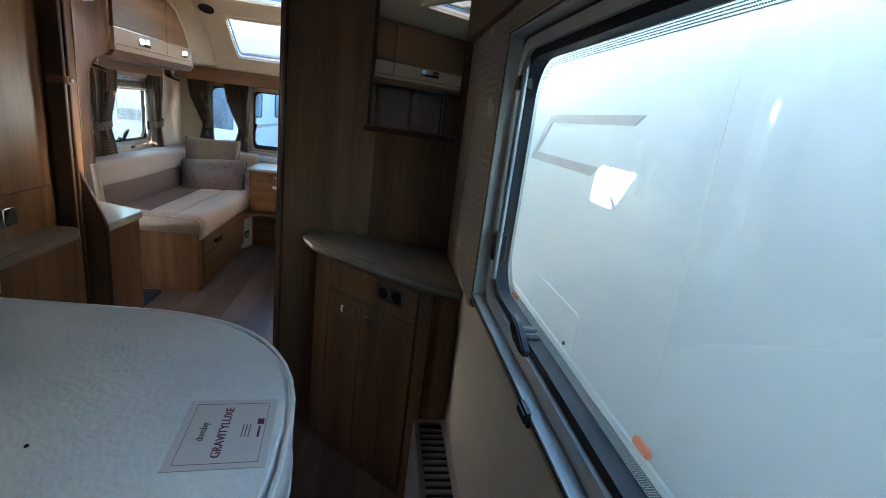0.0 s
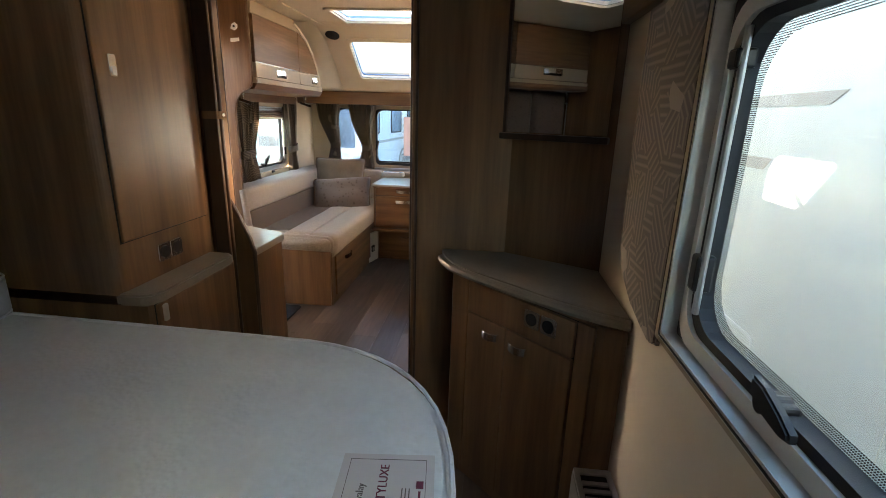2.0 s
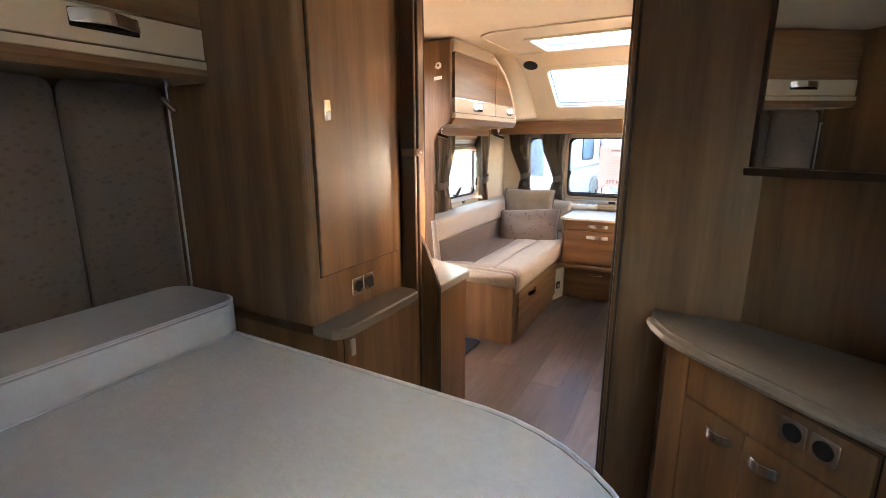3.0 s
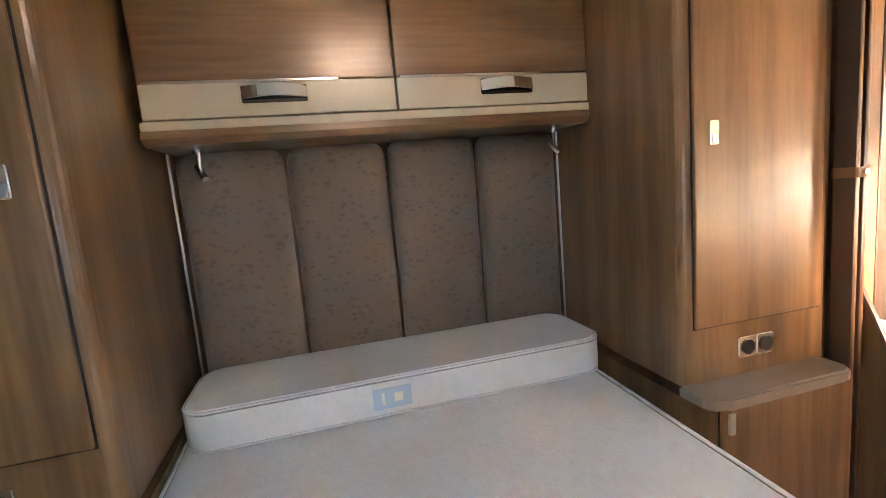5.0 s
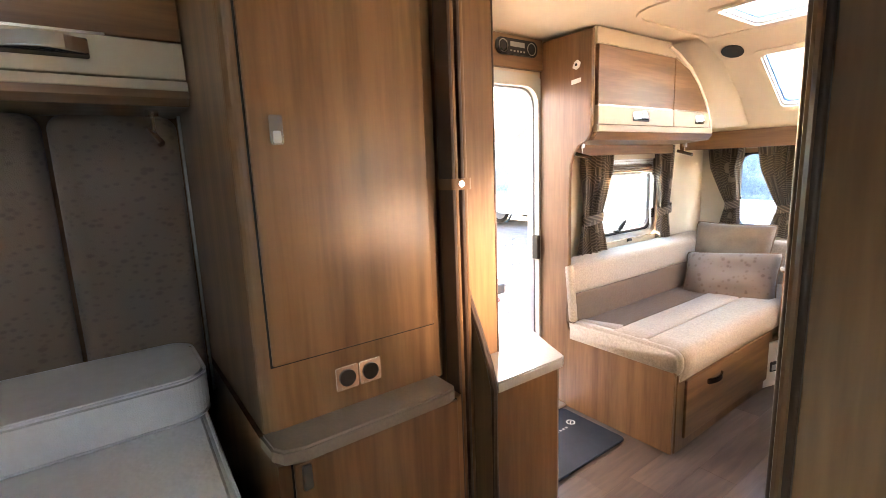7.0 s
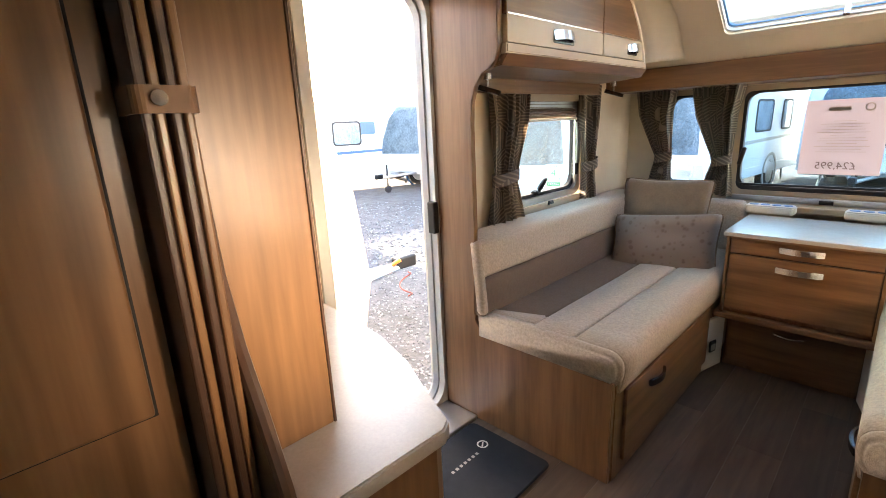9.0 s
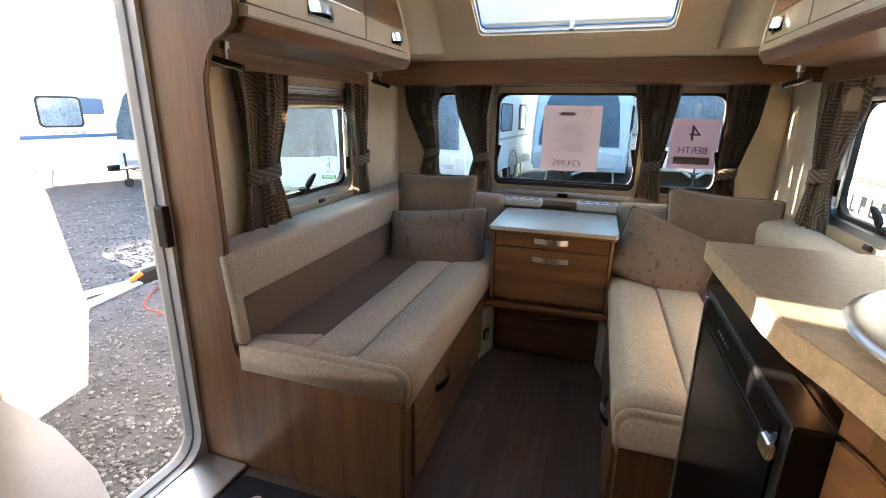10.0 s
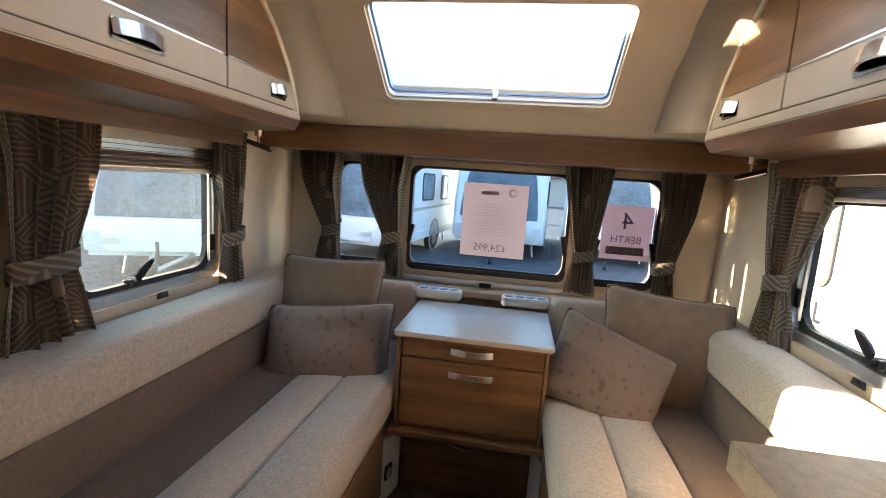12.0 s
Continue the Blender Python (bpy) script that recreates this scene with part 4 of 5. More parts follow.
cushion("cushion", "plain taupe square cushion leaning in the corner", 0.48, 0.42, 0.21, axes((-0.68, 4.44, 0.68), (1, 0.10, 0), (0, 0.30, 0.95)), pillow_plain, pillow_pipe)
cushion("cushion", "mushroom patterned oblong cushion with tan piping", 0.53, 0.36, 0.22, axes((-0.585, 4.21, 0.560), (1, 0.22, 0.07), (-0.08, 0.42, 0.9)), pillow_spot, pillow_pipe)
cushion("cushion", "plain taupe square cushion leaning in the corner", 0.49, 0.47, 0.21, axes((0.745, 4.36, 0.650), (1, -0.30, -0.04), (0.05, 0.30, 0.95)), pillow_plain, pillow_pipe)
cushion("cushion", "mushroom patterned oblong cushion tipped on its corner", 0.45, 0.35, 0.22, axes((0.500, 4.20, 0.585), (1, -0.22, -0.38), (0.34, 0.40, 0.85)), pillow_spot, pillow_pipe)


# curtains
def curtain(name, label, p, q, z0, z1, tie_z, tie_w, low_w, inward, pull, folds=5):
    """A tied-back curtain hung from p to q (plan points), gathered towards share `pull` of its width at tie_z."""
    p, q, n = Vector((*p, 0)), Vector((*q, 0)), Vector((*inward, 0))
    along = q - p
    ln = along.length
    along.normalize()
    t = thing(name, label, "curtain", (p + q) / 2 + Vector((0, 0, z0)), "tied curtains")

    def width(z):
        if z > tie_z:
            k = (z - tie_z) / (z1 - tie_z)
            return tie_w + (ln - tie_w) * (k ** 0.8)
        k = (tie_z - z) / (tie_z - z0)
        return tie_w + (low_w - tie_w) * (k ** 0.7)

    def at(u, v):
        z = z0 + (z1 - z0) * v
        w = width(z)
        k = min(1.0, abs(z - tie_z) / 0.25)
        mid = ln * (0.5 * k + pull * (1 - k)) if z > tie_z else ln * (pull + (0.5 - pull) * 0.35 * k)
        amp = 0.012 + 0.022 * k
        ph = 6.2832 * folds * u + 0.7 * math.sin(9 * u + 2 * z)
        x = mid + (u - 0.5) * w + 0.004 * math.sin(ph * 2)
        off = amp * (math.sin(ph) + 0.35 * math.sin(2.3 * ph + 1)) + 0.02
        return p + along * x + n * off + Vector((0, 0, z + 0.008 * math.sin(5 * u) * (1 - v)))

    part("cloth", grid(at, 64, 34, lambda u, v: (u * ln * 1.9 + p.x + p.y, v * (z1 - z0)), 0.003), curtain_mat, t, smooth=True)

    def band(u, v):
        a = 6.2832 * u
        z = tie_z - 0.028 + 0.056 * v
        cx = p + along * (ln * pull) + n * 0.02
        return cx + along * (math.cos(a) * (tie_w / 2 + 0.008)) + n * (math.sin(a) * 0.036) + Vector((0, 0, z + 0.012 * math.cos(a)))

    part("tie_band", grid(band, 28, 5, lambda u, v: (u * 0.2, v * 0.05), 0.004), curtain_mat, t, "hatched tie-back band", smooth=True)
    return t


curtain("curtain", "brown hatched curtain tied back at the side window", (-1.05, 3.33), (-1.05, 3.64), 0.745, 1.40, 0.985, 0.17, 0.29, (1, 0), 0.40, 5)
curtain("curtain", "brown hatched curtain tied back at the side window", (-1.05, 4.10), (-1.05, 4.33), 0.765, 1.40, 0.975, 0.12, 0.15, (1, 0), 0.62, 4)
curtain("curtain", "brown hatched curtain tied back at the side window", (1.05, 4.34), (1.05, 4.03), 0.745, 1.40, 0.985, 0.11, 0.20, (-1, 0), 0.40, 4)
curtain("curtain", "brown hatched curtain tied back at the side window", (1.05, 3.55), (1.05, 3.23), 0.73, 1.40, 1.0, 0.16, 0.26, (-1, 0), 0.55, 5)
for a, b, tz, tw, lw, pl in ((-0.985, -0.75, 0.975, 0.085, 0.14, 0.76), (-0.67, -0.40, 0.96, 0.085, 0.17, 0.68), (0.325, 0.57, 0.95, 0.085, 0.16, 0.52), (0.745, 0.955, 0.93, 0.085, 0.12, 0.35)):
    curtain("curtain", "brown hatched curtain tied back between the front windows", (a, 4.76), (b, 4.76), 0.765, 1.375, tz, tw, lw, (0, -1), pl, 6)


def spot_lamp(s, y):
    t = thing("reading_light", "small chrome swivel spotlight under the locker", "lamp", (s * 0.88, y, 1.36), "reading lights")
    part("bracket", rod((s * 0.865, y, 1.402), (s * 0.865, y, 1.380), 0.016, 16), chrome, t)
    part("arm", rod((s * 0.865, y, 1.395), (s * 0.865, y, 1.355), 0.006), chrome, t)
    m = Matrix.Translation((s * 0.865, y, 1.345)) @ Matrix.Rotation(radians(70 * s), 4, "Z") @ Matrix.Rotation(radians(-18), 4, "X")
    part("head", turned(box(-0.012, 0.012, -0.045, 0.050, -0.009, 0.009, 0.004), m), gunmetal, t, "flat dark lamp head")
    part("lens", turned(box(-0.008, 0.008, -0.038, 0.043, -0.0105, -0.0088, 0.001), m), white_plastic, t)
    return t


for s in (-1, 1):
    spot_lamp(s, 4.15)
spot_lamp(-1, 3.13)

# notices on the front windows (they face outwards, so they are seen reversed)
def notice(name, x0, x1, z0, z1, paper, label):
    t = thing(name, label, "notice", ((x0 + x1) / 2, FRONT + 0.02, z0))
    part("sheet", box(x0, x1, FRONT + 0.0285, FRONT + 0.0295, z0, z1), paper, t)
    return t


n1 = notice("price_notice", -0.152, 0.178, 0.885, 1.262, pink_paper, "pale pink printed price sheet taped in the front window")
mirror_x = Matrix.Diagonal((-1, 1, 1, 1))
face_in = lambda x, z: axes((x, FRONT + 0.0278, z), (1, 0, 0), (0, 0, 1)) @ mirror_x
text_part("price", "£24,995", 0.052, face_in(0.0, 0.93), ink, n1)
for k in range(12):
    wd = (0.20, 0.16, 0.22, 0.12, 0.2, 0.18, 0.1, 0.21, 0.17, 0.14, 0.19, 0.09)[k] * 1.0
    part("text_line", box(0.012 - wd / 2, 0.012 + wd / 2, FRONT + 0.0275, FRONT + 0.0283, 1.00 + 0.014 * k, 1.003 + 0.014 * k), van_grey, n1)
part("logo_ring", ring(rounded(0.08, 0.12, 1.20, 1.24, 0.0199), rounded(0.086, 0.114, 1.206, 1.234, 0.0139), "y", FRONT + 0.0275, FRONT + 0.0283), van_grey, n1)
part("logo_bar", prism(rounded(-0.06, 0.03, 1.205, 1.225, 0.009), "y", FRONT + 0.0275, FRONT + 0.0283), van_grey, n1)
n2 = notice("berth_notice", 0.55, 0.79, 0.93, 1.20, violet_paper, "pale violet sheet with berth number in the side front window")
text_part("number", "4", 0.12, face_in(0.67, 1.12), ink_purple, n2)
text_part("word", "BERTH", 0.05, face_in(0.67, 1.03), ink_purple, n2)
part("word_bar", box(0.58, 0.76, FRONT + 0.0275, FRONT + 0.0283, 0.955, 0.995), ink, n2)
text_part("word", "ISLAND BED", 0.031, axes((0.67, FRONT + 0.0268, 0.975), (1, 0, 0), (0, 0, 1)) @ mirror_x, violet_paper, n2)

# ---- kitchen ----
kit = thing("kitchen_unit", "walnut kitchen base unit with drawers", "kitchen unit", (0.8, 2.4, 0))
part("carcass", box(0.56, HALF - 0.004, 1.86, 3.06, 0.0, 0.908), wood_y, kit)
part("rail", box(0.515, 0.558, 2.575, 2.78, 0.845, 0.908, 0.002), wood_y, kit)
part("rail", box(0.515, 0.558, 2.784, 3.058, 0.845, 0.908, 0.002), wood_y, kit)
part("end_panel", box(0.50, HALF - 0.004, 3.062, 3.088, 0.0, 0.908, 0.006), cream, kit)
lk = part("lock", prism(rounded(2.93, 3.0, 0.862, 0.888, 0.006), "x", 0.500, 0.515, 0.003), chrome, kit, "chrome push lock")
wave_front = [(0.488, 2.570), (0.500, 2.53), (0.508, 2.46), (0.502, 2.36), (0.488, 2.25), (0.478, 2.1), (0.478, 1.90), (0.558, 1.90), (0.558, 2.570)]
part("fascia", prism(wave_front, "z", 0.848, 0.908), wood_y, kit, "wavy walnut fascia under the worktop")
for z0, z1 in ((0.66, 0.840), (0.38, 0.650), (0.08, 0.370)):
    dd = part("drawer_front", prism(wave_front, "z", z0, z1, 0.003), wood_y, kit)
    handle("handle", axes((0.503, 2.46, z1 - 0.055), (0, -1, 0), (0, 0, 1)), 0.12, dd, gunmetal)
wt = thing("kitchen_worktop", "speckled beige worktop with a wavy front edge", "worktop", (0.76, 2.4, 0.91))
edge = [(0.425, 3.085), (0.427, 2.95), (0.430, 2.80), (0.432, 2.70), (0.440, 2.62), (0.462, 2.54), (0.478, 2.46), (0.470, 2.36), (0.455, 2.25), (0.445, 2.1), (0.445, 1.865)]
hole = [(0.775 + 0.245 * math.cos(a * 6.2832 / 32), 2.60 + 0.245 * math.sin(a * 6.2832 / 32)) for a in range(32)]
outer_pts = edge + [(HALF - 0.003, 1.865), (HALF - 0.003, 3.085)]


def slab_with_hole(outer, inner, z0, z1):
    own = bmesh.new()
    for z in (z0, z1):
        vo = [own.verts.new((*p, z)) for p in outer]
        vi = [own.verts.new((*p, z)) for p in inner]
        es = [own.edges.new((vo[i], vo[(i + 1) % len(vo)])) for i in range(len(vo))] + [own.edges.new((vi[i], vi[(i + 1) % len(vi)])) for i in range(len(vi))]
        bmesh.ops.triangle_fill(own, use_beauty=True, edges=es)
        if z == z0:
            lo_o, lo_i = vo, vi
    for lo, hi in ((lo_o, vo), (lo_i, vi)):
        for i in range(len(lo)):
            j = (i + 1) % len(lo)
            own.faces.new((lo[i], lo[j], hi[j], hi[i]))
    return own


part("top", slab_with_hole(outer_pts, hole, 0.910, 0.953), worktop_beige, wt)
part("front_edging", prism(edge + [(x + 0.004, y) for x, y in edge[::-1]], "z", 0.9115, 0.9515), worktop_beige, wt, "speckled edging strip")
bpy.data.objects["front_edging"].location.x = -0.003
part("upstand", box(HALF - 0.016, HALF - 0.003, 1.866, 3.084, 0.954, 0.985, 0.003), worktop_beige, wt)
sink = thing("sink", "round stainless steel sink set in the worktop", "sink", (0.775, 2.60, 0.80))


def lathe(profile, cx, cy, n=40):
    own = bmesh.new()
    rows = [[own.verts.new((cx + r * math.cos(6.2832 * k / n), cy + r * math.sin(6.2832 * k / n), z)) for k in range(n)] for r, z in profile]
    for a, b in zip(rows, rows[1:]):
        for k in range(n):
            own.faces.new((a[k], a[(k + 1) % n], b[(k + 1) % n], b[k]))
    return own


part("rim", lathe([(0.275, 0.9535), (0.272, 0.960), (0.262, 0.963), (0.205, 0.962), (0.198, 0.957)], 0.775, 2.60), alu, sink, smooth=True)
part("bowl", lathe([(0.199, 0.958), (0.192, 0.93), (0.180, 0.86), (0.150, 0.83), (0.03, 0.825), (0.0005, 0.824)], 0.775, 2.60), alu, sink, "brushed steel bowl", smooth=True)
part("drain", rod((0.775, 2.60, 0.825), (0.775, 2.60, 0.828), 0.03, 20), chrome, sink)

fr = thing("fridge", "black fridge with a glossy door below the worktop", "fridge", (0.5, 2.83, 0))
part("body", box(0.500, 0.556, 2.578, 3.055, 0.05, 0.836, 0.003), black_plastic, fr)
dr = part("door", box(0.443, 0.498, 2.575, 3.090, 0.05, 0.840, 0.005), black_plastic, fr)
part("glass_front", box(0.4385, 0.443, 2.60, 3.055, 0.07, 0.775, 0.001), black_gloss, dr)
part("control_strip", box(0.4395, 0.443, 2.60, 3.055, 0.785, 0.828, 0.001), black_gloss, dr)
for k in range(5):
    part("button", box(0.4385, 0.4395, 2.86 + 0.018 * k, 2.867 + 0.018 * k, 0.803, 0.808), grey_plastic, dr)
part("edge_trim", box(0.436, 0.4430, 3.060, 3.072, 0.06, 0.83, 0.001), alu, dr, "thin aluminium edge")
part("latch", prism(rounded(2.590, 2.628, 0.772, 0.800, 0.006), "x", 0.428, 0.4385, 0.003), chrome, dr, "chrome door latch")

mw = thing("microwave_locker", "beige kitchen locker with a brown rounded edge", "locker", (0.85, 2.6, 1.39))
part("box", prism(rounded(0.645, HALF - 0.004, 1.415, 1.92, [0.03, 0.0, 0.0, 0.03]), "y", 1.87, 2.945), cream, mw)
part("edge", ring(rounded(1.88, 2.965, 1.395, 1.915, 0.05), rounded(1.905, 2.94, 1.42, 1.89, 0.04), "x", 0.615, 0.66), wood_dark, mw, "dark brown rounded surround")
part("front", prism(rounded(1.906, 2.939, 1.421, 1.889, 0.04), "x", 0.628, 0.645), cream, mw)

# ---- bathroom partition and tall furniture behind the door ----
bm = prism([(-1.076, 0.0), (-0.232, 0.0), (-0.232, 0.72), (-0.248, 0.78), (-0.285, 0.865), (-0.33, 0.955), (-0.362, 1.05), (-0.372, 1.15), (-0.372, 1.915), (-1.076, 1.915)], "y", 1.926, 1.944, 0.003)
pt = thing("partition", "walnut partition board with a curved dark edge", "partition", (-0.6, 1.935, 0))
part("board", bm, wood_z, pt)
part("edge_strip", tube([(-0.231, 1.935, 0.0), (-0.231, 1.935, 0.72), (-0.247, 1.935, 0.78), (-0.284, 1.935, 0.865), (-0.329, 1.935, 0.955), (-0.361, 1.935, 1.05), (-0.371, 1.935, 1.15), (-0.371, 1.935, 1.915)], 0.0105), wood_dark, pt, "dark edge strip")
unit = thing("side_unit", "low walnut cupboard with a bowed pale top by the door", "cupboard", (-0.6, 2.15, 0))
bow = [(-0.226, 1.948), (-0.222, 2.205), (-0.235, 2.228), (-0.33, 2.268), (-0.453, 2.325), (-0.60, 2.368), (-0.76, 2.39), (-0.90, 2.400), (-1.076, 2.402), (-1.076, 1.948)]
part("top", prism(bow, "z", 0.700, 0.732, 0.004), worktop_pale, unit, "pale laminate top with rounded front")
part("body", prism([(x * 0.985 - 0.012, 1.95 if y < 1.95 else y - 0.014) for x, y in bow[:8]] + [(-1.070, 2.385), (-1.070, 1.95)], "z", 0.0, 0.699), wood_z, unit)
tall = thing("tall_panel", "upright walnut panel standing on the side cupboard", "panel", (-0.4, 2.02, 0.73))
part("board", box(-0.405, -0.385, 1.946, 2.092, 0.7325, 1.915, 0.002), wood_z, tall)
part("edging", box(-0.407, -0.383, 2.092, 2.097, 0.7325, 1.915, 0.001), wood_dark, tall, "dark edging strip")
part("back_board", box(-1.076, -0.406, 2.02, 2.04, 0.7325, 1.915), wood_z, tall)

# folded concertina door held by a strap
con = thing("folding_door", "walnut concertina door folded back and strapped, leaves painted lit and shaded", "door", (-0.30, 1.88, 0))
# Alternate leaves are painted dark or light to imitate lit bands and shaded gaps.
for k in range(4):
    yy = 1.868 + 0.0145 * k
    part("leaf", box(-0.356, -0.296 - 0.006 * (k % 2), yy, yy + 0.011, 0.012, 1.90, 0.003), wood_dark if k % 2 == 0 else wood_z, con)
part("track", box(-0.36, 0.45, 1.868, 1.922, 1.902, 1.925, 0.002), wood_dark, con, "overhead sliding track")
part("strap", ring(rounded(-0.358, -0.285, 1.860, 1.9255, 0.012), rounded(-0.355, -0.288, 1.863, 1.9225, 0.010), "z", 1.255, 1.283), leather, con, "brown strap")
part("stud", rod((-0.287, 1.885, 1.270), (-0.277, 1.883, 1.270), 0.008, 14), chrome, con, "chrome stud")

# right-hand partition beside the doorway
rp = thing("partition", "dark walnut partition beside the bedroom doorway", "partition", (0.75, 1.83, 0))
part("board", box(0.475, 0.80, 1.805, 1.850, 0.0, 1.925), wood_z, rp)
part("board", prism([(0.80, 1.802), (1.102, 1.636), (1.102, 1.690), (1.076, 1.705), (1.076, 1.850), (0.80, 1.850)], "z", 0.0, 1.925), wood_z, rp)
part("post", prism(rounded(0.448, 0.475, 1.795, 1.86, 0.006), "z", 0.0, 1.925), wood_dark, rp, "dark door post")
part("post_bead", rod((0.462, 1.79, 0.0), (0.462, 1.79, 1.925), 0.006, 8), wood_z, rp)

# corner cabinet with curved top
cc = thing("corner_cabinet", "dark walnut corner cabinet with two doors", "cabinet", (0.9, 1.6, 0))
front = [(0.615, 1.80), (0.632, 1.672), (1.045, 1.272), (1.100, 1.262), (1.100, 1.632), (0.80, 1.798)]
part("body", prism(front, "z", 0.0, 0.785), wood_z, cc)
dvec = Vector((1.00 - 0.632, 1.315 - 1.672, 0)).normalized()
nvec = Vector((dvec.y, -dvec.x, 0))
nvec = nvec if nvec.y < 0 else -nvec
o = Vector((0.632, 1.672, 0))


def on_front(u, z, out=0.0):
    p = o + dvec * u + nvec * out
    return (p.x, p.y, z)


def front_panel(name, u0, u1, z0, z1, mat, parent, out=0.014, label=""):
    return part(name, turned(box(u0, u1, z0, z1, 0.0, out, 0.002), axes(on_front(0, 0), dvec, (0, 0, 1))), mat, parent, label)


# Near-black sheet that paints the shade between the cabinet fronts.
front_panel("shadow_gap", 0.082, 0.500, 0.045, 0.776, black_hole, cc, 0.0015)
front_panel("drawer_panel", 0.086, 0.496, 0.668, 0.775, wood_z, cc)
front_panel("stile", 0.004, 0.080, 0.05, 0.780, wood_z, cc, 0.012)
front_panel("stile", 0.503, 0.555, 0.05, 0.780, wood_z, cc, 0.012)
dl = front_panel("door", 0.086, 0.2535, 0.05, 0.662, wood_z, cc)
dr2 = front_panel("door", 0.2575, 0.496, 0.05, 0.662, wood_z, cc)
for u, par in ((0.196, dl), (0.311, dr2)):
    handle("handle", axes(on_front(u, 0.622, 0.014), dvec, (0, 0, 1)), 0.068, par)
for u in (0.357, 0.417):
    sp = part("socket", turned(prism(rounded(-0.027, 0.027, -0.027, 0.027, 0.006), "z", 0.0, 0.008, 0.002), axes(on_front(u, 0.734, 0.014), dvec, (0, 0, 1))), chrome, cc, "chrome socket plate")
    part("socket_face", rod(on_front(u, 0.734, 0.020), on_front(u, 0.734, 0.0235), 0.019, 18), black_plastic, sp)
ct = thing("corner_worktop", "taupe corner worktop with a bowed front edge", "worktop", (0.9, 1.6, 0.79))
ctop = [(0.572, 1.795), (0.578, 1.735), (0.590, 1.695), (0.625, 1.625), (0.69, 1.555), (0.76, 1.495), (0.83, 1.437), (0.90, 1.375), (0.97, 1.325), (1.03, 1.285), (1.102, 1.250), (1.102, 1.632), (0.802, 1.795)]
part("top", prism(ctop, "z", 0.787, 0.822, 0.005), worktop_grey, ct)
part("front_edge", tube([(x - 0.0015, y - 0.0015, 0.8045) for x, y in ctop[1:11]], 0.0135, 8), worktop_grey, ct, "rounded taupe front edge")

# mirror on the slanted wall
ma, mbv = Vector((0.785, 1.813, 0)), Vector((1.091, 1.644, 0))
mdir = (mbv - ma).normalized()
mm = axes((ma.x, ma.y, 0), mdir, (0, 0, 1))
mw2 = (mbv - ma).length
mir = thing("wall_mirror", "tall mirror above the corner worktop", "mirror", (ma.x, ma.y, 1.24))
part("glass", turned(box(0.0, mw2 - 0.01, 1.245, 1.90, 0.004, 0.012), mm), mirror_mat, mir)
part("lower_ledge", turned(box(-0.02, mw2 - 0.004, 1.222, 1.242, -0.002, 0.028, 0.003), mm), wood_dark, mir, "dark ledge below the glass")
part("side_strip", turned(box(-0.012, -0.002, 1.244, 1.90, 0.0, 0.018), mm), wood_dark, mir)

# ---- bedroom ----
CY = 0.672
bed = thing("island_bed", "island bed with a walnut base below a white mattress", "bed", (-0.1, CY, 0))


def bed_outline(grow, x_head, x_foot, half):
    pts = [(x_head, CY - half - grow - 0.02), (0.15, CY - half - grow)]
    for k in range(1, 24):
        a = -math.pi / 2 + math.pi * k / 24
        c, s_ = math.cos(a), math.sin(a)
        pts.append((0.15 + (x_foot + grow - 0.15) * abs(c) ** 0.80, CY + (half + grow) * (abs(s_) ** 0.80) * (1 if s_ > 0 else -1)))
    pts += [(0.15, CY + half + grow), (x_head, CY + half + grow + 0.035)]
    return pts


part("base", prism(bed_outline(-0.06, -0.97,  0.707, 0.603), "z", 0.0, 0.525), wood_z, bed)
mt = thing("mattress", "white quilted mattress with piped edges and a rounded foot", "mattress", (-0.1, CY, 0.53), )
bmm = prism(bed_outline(0, -0.975,  0.707, 0.603), "z", 0.530, 0.694, 0.02, seg=3)
part("cover", bmm, mattress_mat, mt)
part("piping", tube([(x, y, 0.688) for x, y in bed_outline(-0.002, -0.97,  0.707, 0.603)], 0.005, 6), piping_mat, mt)
part("piping", tube([(x, y, 0.536) for x, y in bed_outline(-0.002, -0.97,  0.707, 0.603)], 0.005, 6), piping_mat, mt)
# care label lying on the mattress
lab = thing("mattress_label", "sheer care label with printed words on the mattress", "label", (0.6, 0.75, 0.695))
lm = axes((0.590, 0.757, 0.6945), (-0.10, 0.995, 0), (-0.995, -0.10, 0))
part("film", turned(box(-0.098, 0.098, -0.082, 0.082, 0.0, 0.0012), lm), label_paper, lab)
part("border", turned(ring([(-0.085, -0.068), (0.085, -0.068), (0.085, 0.068), (-0.085, 0.068)], [(-0.084, -0.067), (0.084, -0.067), (0.084, 0.067), (-0.084, 0.067)], "z", 0.0012, 0.0016), lm), ink, lab)
text_part("word", "GRAVITYLUXE", 0.022, lm @ Matrix.Translation((0, 0.004, 0.0016)), ink_maroon, lab)
text_part("word", "duvalay", 0.018, lm @ Matrix.Translation((0, 0.040, 0.0016)), ink, lab)
for k in range(3):
    part("text_line", turned(box(-0.018, 0.018, -0.030 - 0.006 * k, -0.028 - 0.006 * k, 0.0012, 0.0016), lm), ink, lab)
part("mark", turned(box(0.018, 0.034, -0.064, -0.052, 0.0012, 0.0018), lm), ink_maroon, lab)
part("mark", turned(box(-0.02, 0.012, -0.060, -0.056, 0.0012, 0.0018), lm), ink_maroon, lab)
solid("lint_speck", rod((0.288, 0.706, 0.694), (0.292, 0.707, 0.697), 0.003, 6), black_plastic, "tiny dark speck of lint on the mattress", "speck")

